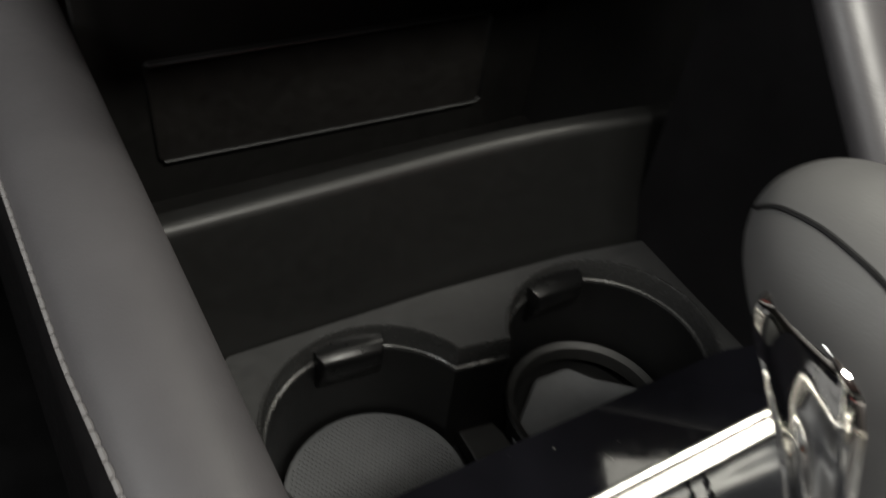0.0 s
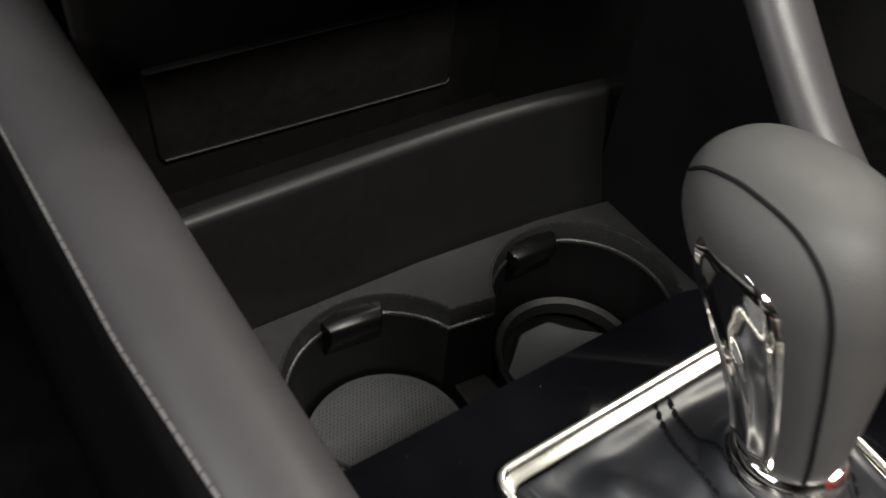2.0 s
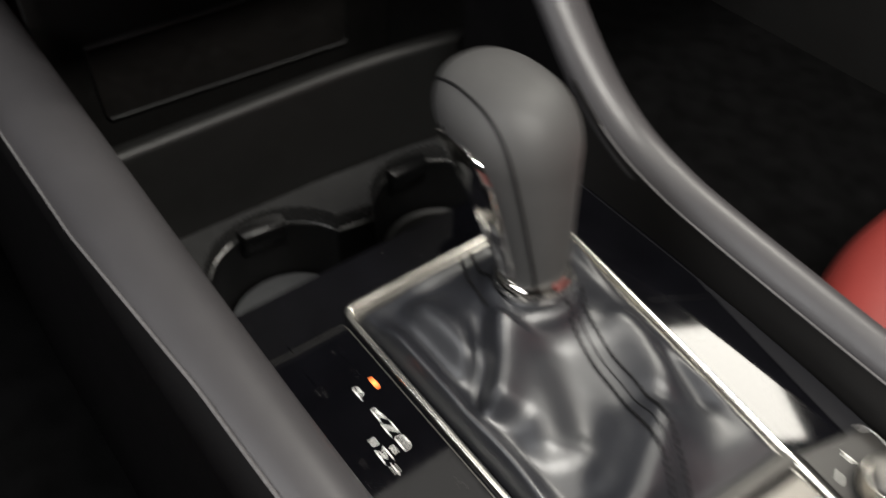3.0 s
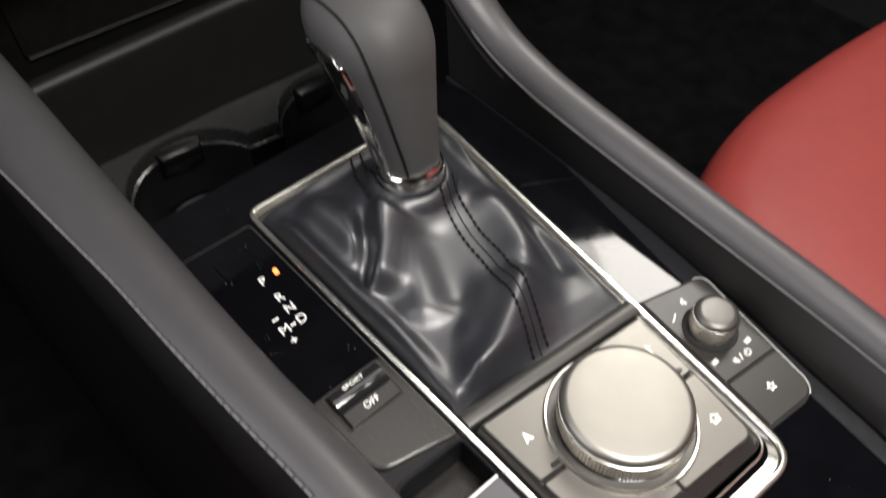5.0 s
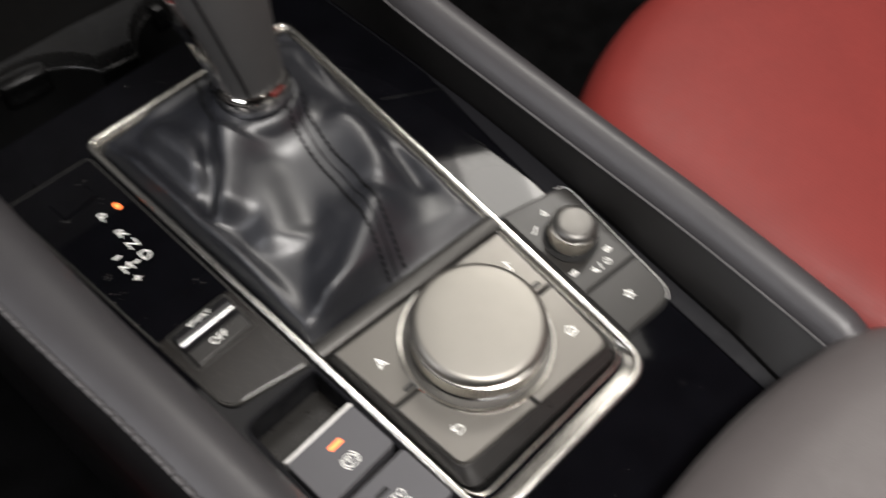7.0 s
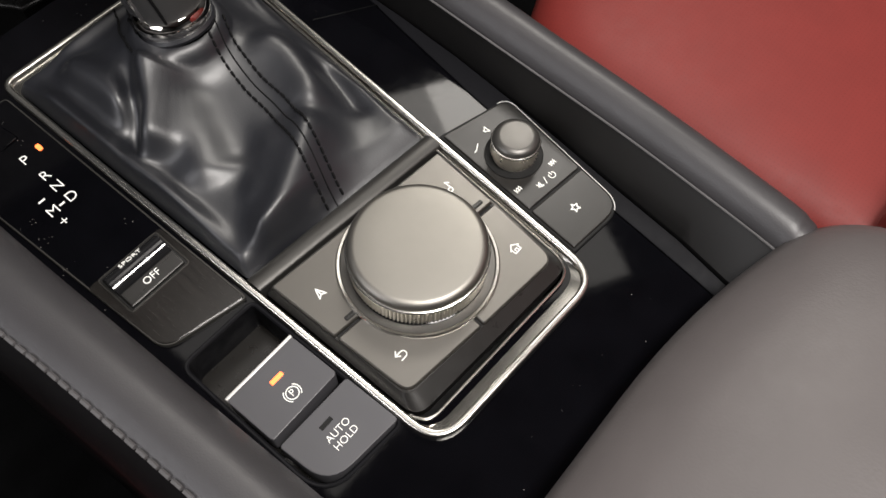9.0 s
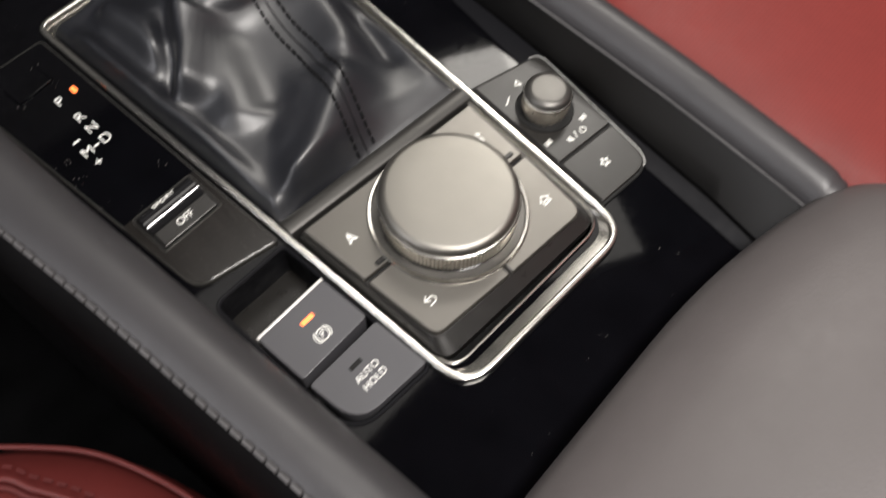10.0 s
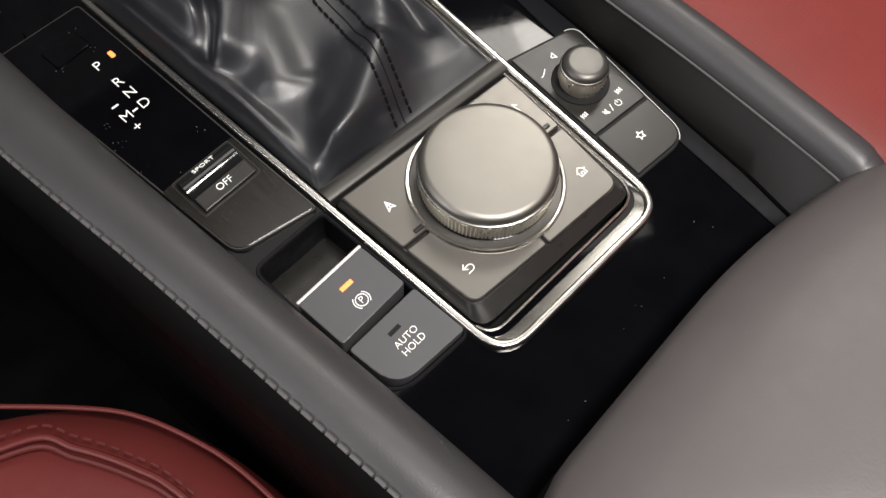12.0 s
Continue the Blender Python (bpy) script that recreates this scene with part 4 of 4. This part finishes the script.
for x in (-0.0755, -0.0752, -0.0531, -0.0528):
    k = 0.94 if x in (-0.0755, -0.0528) else 1.0
    rows.append([(x, 0.0532 + k * 0.0050 * math.cos(radians(a)), 0.0006 + k * 0.0050 * math.sin(radians(a))) for a in range(0, 181, 10)])
part("roller", sweep(rows), material("gloss_dark_roller", (0.012, 0.012, 0.013), 0.10, vary=0.05, specular=1.0), mode, "glossy black roller")
bm = slab(rounded([(-0.0753, -0.0032), (-0.0530, -0.0032), (-0.0530, 0.0032), (-0.0753, 0.0032)], 0.0005, 3), 0, 0.0030, 0.0005)
bmesh.ops.transform(bm, matrix=pose(0, 0.0452, 0.0010, 8), verts=bm.verts[:])
part("lower_face", bm, SKIRT, mode, "dark grey lower face")

epb = thing("parking_brake_switch", "grey parking brake switch with a lit amber bar", "switch")
part("button", slab(rounded([(-0.0765, -0.0245), (-0.0480, -0.0242), (-0.0485, -0.0045), (-0.0770, -0.0045)], 0.0014, 4), -0.008, 0.0018, 0.0003), BUTTON, epb)
part("front_edge", block(-0.0770, -0.0484, -0.0046, -0.0034, -0.0060, 0.0019, 0.0004), PALEEDGE, epb, "bright front edge")
hold = thing("auto_hold_switch", "grey automatic hold switch with white lettering", "switch")
part("button", slab(rounded([(-0.0752, -0.0470), (-0.0465, -0.0490), (-0.0472, -0.0275), (-0.0765, -0.0272)], [0.0095, 0.0014, 0.0014, 0.0014], 6), -0.008, 0.0018, 0.0003), BUTTON, hold)
pocket = thing("small_pocket", "small dark recess in front of the parking brake switch", "recess")
part("floor_plate", block(-0.0785, -0.0465, -0.050, 0.0155, -0.0165, -0.0150, 0), POCKETFLOOR, pocket)
part("pocket_wall", stack([(inset(POCKET, -0.0004), -0.016), (inset(POCKET, -0.0012), -0.004), (inset(POCKET, -0.0012), 0.0005), (inset(POCKET, -0.0008), 0.0008), (inset(POCKET, -0.0002), 0.0007), (inset(POCKET, 0.0003), 0.0002), (inset(POCKET, 0.0006), -0.016)], False, False), LOWBAND, pocket)

# ---- armrest and seats ----
def shrunk(points, d):
    """The outline drawn in towards its middle by d on every side."""
    xs, ys = [p[0] for p in points], [p[1] for p in points]
    mx, my = (min(xs) + max(xs)) / 2, (min(ys) + max(ys)) / 2
    kx, ky = 1 - 2 * d / (max(xs) - min(xs)), 1 - 2 * d / (max(ys) - min(ys))
    return [(mx + (x - mx) * kx, my + (y - my) * ky) for x, y in points]


arm = thing("armrest", "grey leather centre armrest lid with rounded front", "armrest")
base = rounded([(-0.0980, -0.40), (0.112, -0.40), (0.101, -0.117), (0.034, -0.098), (-0.0900, -0.0985)], [0.02, 0.02, 0.030, 0.06, 0.030], 8)
part("lid", stack([(inset(base, 0.006), -0.02), (inset(base, 0.002), 0.006), (base, 0.020), (shrunk(base, 0.003), 0.026), (shrunk(base, 0.010), 0.034), (shrunk(base, 0.021), 0.0405), (shrunk(base, 0.036), 0.046), (shrunk(base, 0.054), 0.0505), (shrunk(base, 0.075), 0.054), (shrunk(base, 0.095), 0.0555)]), ARMSKIN, arm, angle=60, flat=False)
part("plinth", block(-0.080, 0.075, -0.40, -0.112, -0.03, 0.0, 0.003), MATTE, arm)


def cushion(name, label, outline_pts, z, thick, skin):
    seat = thing(name, label, "car seat", group="front seats")
    o = outline_pts
    part("cushion", stack([(inset(o, 0.01), z - thick), (o, z - thick * 0.5), (shrunk(o, 0.002), z - 0.030), (shrunk(o, 0.006), z - 0.016), (shrunk(o, 0.014), z - 0.007), (shrunk(o, 0.026), z - 0.002), (shrunk(o, 0.040), z), (shrunk(o, 0.070), z + 0.002), (shrunk(o, 0.11), z + 0.003), (shrunk(o, 0.16), z + 0.0035), (shrunk(o, 0.20), z + 0.0035)]), skin, seat, angle=60, flat=False)
    part("base_shell", stack([(inset(o, 0.03), -0.32), (inset(o, 0.022), z - thick + 0.002)]), DARKTRIM, seat, "dark shell under the cushion")
    return seat


seat_r = cushion("passenger_seat", "red leather passenger seat cushion with fine perforation", rounded([(0.150, -0.60), (0.70, -0.60), (0.70, 0.070), (0.36, 0.100), (0.250, 0.098), (0.165, 0.060)], [0.05, 0.05, 0.08, 0.1, 0.05, 0.04], 8), -0.0735, 0.16, REDPERF)
seat_l = cushion("driver_seat", "red leather driver seat bolster, shade painted in, with double stitched seam", rounded([(-0.66, -0.50), (-0.118, -0.50), (-0.118, -0.060), (-0.1190, -0.012), (-0.1290, 0.021), (-0.1530, 0.057), (-0.1960, 0.082), (-0.66, 0.092)], [0.05, 0.02, 0.02, 0.02, 0.02, 0.03, 0.04, 0.05], 8), -0.030, 0.18, REDSHADED)

SL = smooth_keys([(-0.30, 0.060, 0), (-0.215, 0.058, 0), (-0.1650, 0.0420, 0), (-0.1540, 0.0270, 0), (-0.1450, 0.0080, 0), (-0.1400, -0.0110, 0), (-0.1370, -0.060, 0), (-0.1370, -0.14, 0)], 80)
part("seam_stitching", stitch_run([Vector((p.x, p.y, -0.0300)) for p in SL], 0.0028, 0.0022, 0.0005, 0.0004), REDTHREAD, seat_l)
part("seam_welt", tube([Vector((p.x - 0.0024, p.y - 0.0030, -0.0304)) for p in SL], 0.0012, 8), REDSHADED, seat_l, "raised red welt")
part("seam_groove", tube([Vector((p.x - 0.0046, p.y - 0.0052, -0.0305)) for p in SL], 0.0009, 6), REDTHREAD, seat_l)
WELT = smooth_keys([(-0.1720, 0.0640, 0), (-0.1490, 0.0385, 0), (-0.1370, 0.0220, 0), (-0.1290, 0.0020, 0), (-0.1240, -0.0210, 0), (-0.1225, -0.060, 0)], 40)
part("edge_welt", tube([Vector((p.x, p.y, -0.0365)) for p in WELT], 0.0009, 8), REDSHADED, seat_l, "raised red edge seam")
back = [rounded([(0.150, -0.62), (0.70, -0.62), (0.70, f), (0.150, f)], 0.035, 6) for f in (-0.150, -0.141, -0.139, -0.146, -0.175, -0.23)]
part("backrest", stack([(o, z) for o, z in zip(back, (-0.110, -0.085, -0.060, 0.0, 0.12, 0.32))]), REDPERF, seat_r, "upright red backrest", angle=60, flat=False)

# made-up strip for an unclear brown thing in the passenger footwell
rail = thing("brown_floor_strip", "dull brown strip made up for an unclear brown thing on the carpet", "seat rail")
RUST = material("dull_brown_metal", (0.030, 0.022, 0.014), 0.5, metal=0.6, vary=0.3, grain=0.3, grain_scale=600)
part("strip_body", block(0.246, 0.270, 0.10, 0.46, -0.320, -0.300, 0.003), RUST, rail)
part("strip_lip", block(0.252, 0.264, 0.09, 0.45, -0.300, -0.292, 0.002), RUST, rail)
for y in (0.42, 0.36, 0.30):
    part("bolt", turned([(0.006, -0.292), (0.006, -0.287), (0.004, -0.286)], (0.258, y, 0), 12), KNURL, rail)


# ---- lettering, symbols and lamps on the controls ----
def mark(bm, parent, mat=None, name="marking", label=""):
    if name == "symbol":
        xs, ys = [v.co.x for v in bm.verts], [v.co.y for v in bm.verts]
        mx, my = (min(xs) + max(xs)) / 2, (min(ys) + max(ys)) / 2
        for v in bm.verts:
            v.co.x, v.co.y = mx + 0.84 * (v.co.x - mx), my + 0.84 * (v.co.y - my)
    return part(name, bm, mat or PRINT, parent, label, smooth=False)


for body, x, y in (("P", -0.0627, 0.1178), ("R", -0.0620, 0.1068), ("N", -0.0618, 0.1000), ("D", -0.0612, 0.0928), ("M", -0.0692, 0.0925), ("+", -0.0692, 0.0862)):
    mark(text_bm(body, 0.0060, (x, y, 0.00185)), shiftpanel, name="letter")
mark(stroke([(-0.0662, 0.0927), (-0.0645, 0.0927)], 0.0007, 0.0019), shiftpanel, name="dash")
mark(stroke([(-0.0705, 0.0990), (-0.0682, 0.0990)], 0.0007, 0.0019), shiftpanel, name="dash")
lampbase = [(-0.0567, 0.1172), (-0.0549, 0.1172), (-0.0549, 0.1204), (-0.0567, 0.1204)]
mark(slab(rounded(lampbase, 0.0006, 4), 0.0012, 0.0021, 0.0002), shiftpanel, AMBER, "position_lamp", "lit amber lamp")
cover = rounded([(-0.0735, 0.1265), (-0.0580, 0.1280), (-0.0590, 0.1372), (-0.0740, 0.1372)], 0.0012, 4)
part("release_cover", slab(cover, 0.0010, 0.0024, 0.0005), PIANO, shiftpanel, "small blank cover")
part("tab", slab(rounded([(-0.0725, 0.1470), (-0.0612, 0.1470), (-0.0612, 0.1515), (-0.0725, 0.1515)], 0.0006, 3), -0.001, 0.0014, 0.0003), PIANO, shiftpanel)

mark(text_bm("OFF", 0.0038, (-0.0640, 0.0452, 0.00405), thick=0.0003), mode, name="lettering")
bm = text_bm("SPORT", 0.0031, (0, 0, 0), thick=0.0001)
bmesh.ops.transform(bm, matrix=Matrix.Translation((-0.0645, 0.0554, 0.0053)) @ Matrix.Rotation(radians(-27), 4, "X"), verts=bm.verts[:])
mark(bm, mode, name="lettering")

# parking brake: amber bar, letter in a ring with side arcs
mark(slab(rounded([(-0.0642, -0.0118), (-0.0592, -0.0118), (-0.0592, -0.0102), (-0.0642, -0.0102)], 0.0003, 3), 0.0012, 0.0021, 0.0002), epb, AMBER, "lit_bar", "lit amber bar")
ex, ey = -0.0618, -0.0182
mark(text_bm("P", 0.0034, (ex, ey, 0.00192)), epb, name="letter")
mark(stroke(circle(ex, ey, 0.0021, 24) + [(ex + 0.0021, ey)], 0.00032, 0.0020), epb, name="symbol_ring")
for a in (0, 180):
    mark(stroke(circle(ex, ey, 0.0029, 10, a - 48, a + 48), 0.00032, 0.0020), epb, name="symbol_arc")
mark(text_bm("AUTO", 0.0034, (-0.0612, -0.0373, 0.00192)), hold, name="lettering")
mark(text_bm("HOLD", 0.0034, (-0.0612, -0.0408, 0.00192)), hold, name="lettering")
mark(slab(rounded([(-0.0645, -0.0338), (-0.0596, -0.0338), (-0.0596, -0.0322), (-0.0645, -0.0322)], 0.0002, 3), 0.0012, 0.0020, 0.0002), hold, GAP, "unlit_bar", "unlit dark bar")

# symbols on the four keys
ZK = 0.0052
mark(stroke([(-0.0323, 0.0006), (-0.0341, -0.0038), (-0.0323, -0.0027), (-0.0305, -0.0038), (-0.0323, 0.0006), (-0.0323, -0.0027)], 0.00045, ZK), control, name="symbol")
mark(joined([stroke([(0.0278, -0.0088), (0.0276, -0.0046), (0.0290, -0.0062)], 0.00045, ZK), stroke(circle(0.0268, -0.0090, 0.0010, 12) + [(0.0278, -0.0090)], 0.00045, ZK)]), control, name="symbol")
hx, hy = 0.0230, -0.0406
mark(joined([stroke([(hx - 0.0024, hy + 0.0002), (hx, hy + 0.0022), (hx + 0.0024, hy + 0.0002)], 0.00045, ZK), stroke([(hx - 0.0017, hy + 0.0004), (hx - 0.0017, hy - 0.0018), (hx + 0.0017, hy - 0.0018), (hx + 0.0017, hy + 0.0004)], 0.00045, ZK), stroke([(hx - 0.0006, hy - 0.0018), (hx - 0.0006, hy - 0.0003), (hx + 0.0006, hy - 0.0003), (hx + 0.0006, hy - 0.0018)], 0.00035, ZK)]), control, name="symbol")
bx, by = -0.0310, -0.0362
mark(joined([stroke([(bx - 0.0018, by + 0.0006)] + circle(bx + 0.0006, by - 0.0008, 0.0014, 12, 90, -90) + [(bx - 0.0016, by - 0.0022)], 0.00045, ZK), stroke([(bx - 0.0006, by + 0.0020), (bx - 0.0021, by + 0.0006), (bx - 0.0006, by - 0.0007)], 0.00045, ZK)]), control, name="symbol")

# symbols on the volume panel
ZV = 0.0024
sx, sy = 0.0514, -0.0460
star = []
for k in range(11):
    rr = 0.0022 if k % 2 == 0 else 0.0010
    star.append((sx + rr * math.sin(math.pi * k / 5), sy + rr * math.cos(math.pi * k / 5)))
mark(stroke(star, 0.00045, ZV), audio, name="symbol")


def skip(cx, cy, d):
    tri = lambda x: stroke([(x, cy + 0.0010), (x + d * 0.0013, cy), (x, cy - 0.0010), (x, cy + 0.0010)], 0.00032, ZV)
    end = cx + d * 0.0015
    return joined([tri(cx - d * 0.0013), tri(cx), stroke([(end, cy + 0.0011), (end, cy - 0.0011)], 0.00034, ZV)])


mark(skip(0.0614, -0.0283, 1), audio, name="symbol")
mark(skip(0.0442, -0.0260, -1), audio, name="symbol")
mark(joined([stroke([(0.0498, -0.0306), (0.0503, -0.0306), (0.0514, -0.0296), (0.0514, -0.0322), (0.0503, -0.0314), (0.0498, -0.0314), (0.0498, -0.0306)], 0.00032, ZV), stroke([(0.0496, -0.0296), (0.0520, -0.0322)], 0.00032, ZV)]), audio, name="symbol")
mark(stroke([(0.0530, -0.0325), (0.0545, -0.0295)], 0.00032, ZV), audio, name="symbol")
mark(joined([stroke(circle(0.0572, -0.0315, 0.0015, 16, 130, 410), 0.00034, ZV), stroke([(0.0572, -0.0312), (0.0572, -0.0296)], 0.00034, ZV)]), audio, name="symbol")
mark(stroke([(0.0561, -0.0002), (0.0567, -0.0002), (0.0580, 0.0010), (0.0580, -0.0024), (0.0567, -0.0012), (0.0561, -0.0012), (0.0561, -0.0002)], 0.00036, ZV), audio, name="symbol")
mark(stroke([(0.0462, -0.0042), (0.0476, -0.0040), (0.0506, -0.0022)], 0.0004, ZV), audio, name="symbol")

# a seam across the gloss panel, and dust on it
part("panel_seam", stroke([(0.0560, 0.0885), (0.0795, 0.0745)], 0.00022, 0.0002, 0.0006), SATIN, console, smooth=False)
rng = random.Random(5)
bms = []
for k in range(46):
    zone = rng.choice(((-0.084, -0.050, 0.020, 0.145, 0.0017), (-0.05, 0.05, -0.098, -0.072, 0.0), (0.058, 0.080, 0.02, 0.15, 0.0), (-0.084, 0.03, 0.161, 0.175, 0.0)))
    x, y = rng.uniform(zone[0], zone[1]), rng.uniform(zone[2], zone[3])
    rr = rng.uniform(0.00005, 0.00013)
    q = [(x + rr * rng.uniform(0.6, 1.6) * math.cos(t), y + rr * math.sin(t)) for t in (0, 1.2, 2.5, 3.8, 5.1)]
    bms.append(stack([(q, zone[4]), (q, zone[4] + 0.0001)], False, True))
# larger smears of dust and lint on the gear panel
for x, y, n in ((-0.0765, 0.0945, 5), (-0.0775, 0.0850, 6), (-0.0800, 0.0700, 5), (-0.0585, 0.1375, 3), (-0.0725, 0.1262, 6), (-0.0590, 0.1270, 4), (-0.0540, 0.0700, 3)):
    for k in range(n):
        px, py = x + rng.gauss(0, 0.0012), y + rng.gauss(0, 0.0012)
        rr, turn = rng.uniform(0.00004, 0.00013), rng.uniform(0, 3)
        q = [(px + rr * rng.uniform(0.8, 2.6) * math.cos(t + turn), py + rr * math.sin(t + turn)) for t in (0, 1.2, 2.5, 3.8, 5.1)]
        bms.append(stack([(q, 0.0017), (q, 0.0020)], False, True))
tagged(part("dust", joined(bms), material("pale_dust", (0.22, 0.21, 0.20), 0.9), None, smooth=False), "pale dust specks on the gloss black panel", "dust", kind="stuff")
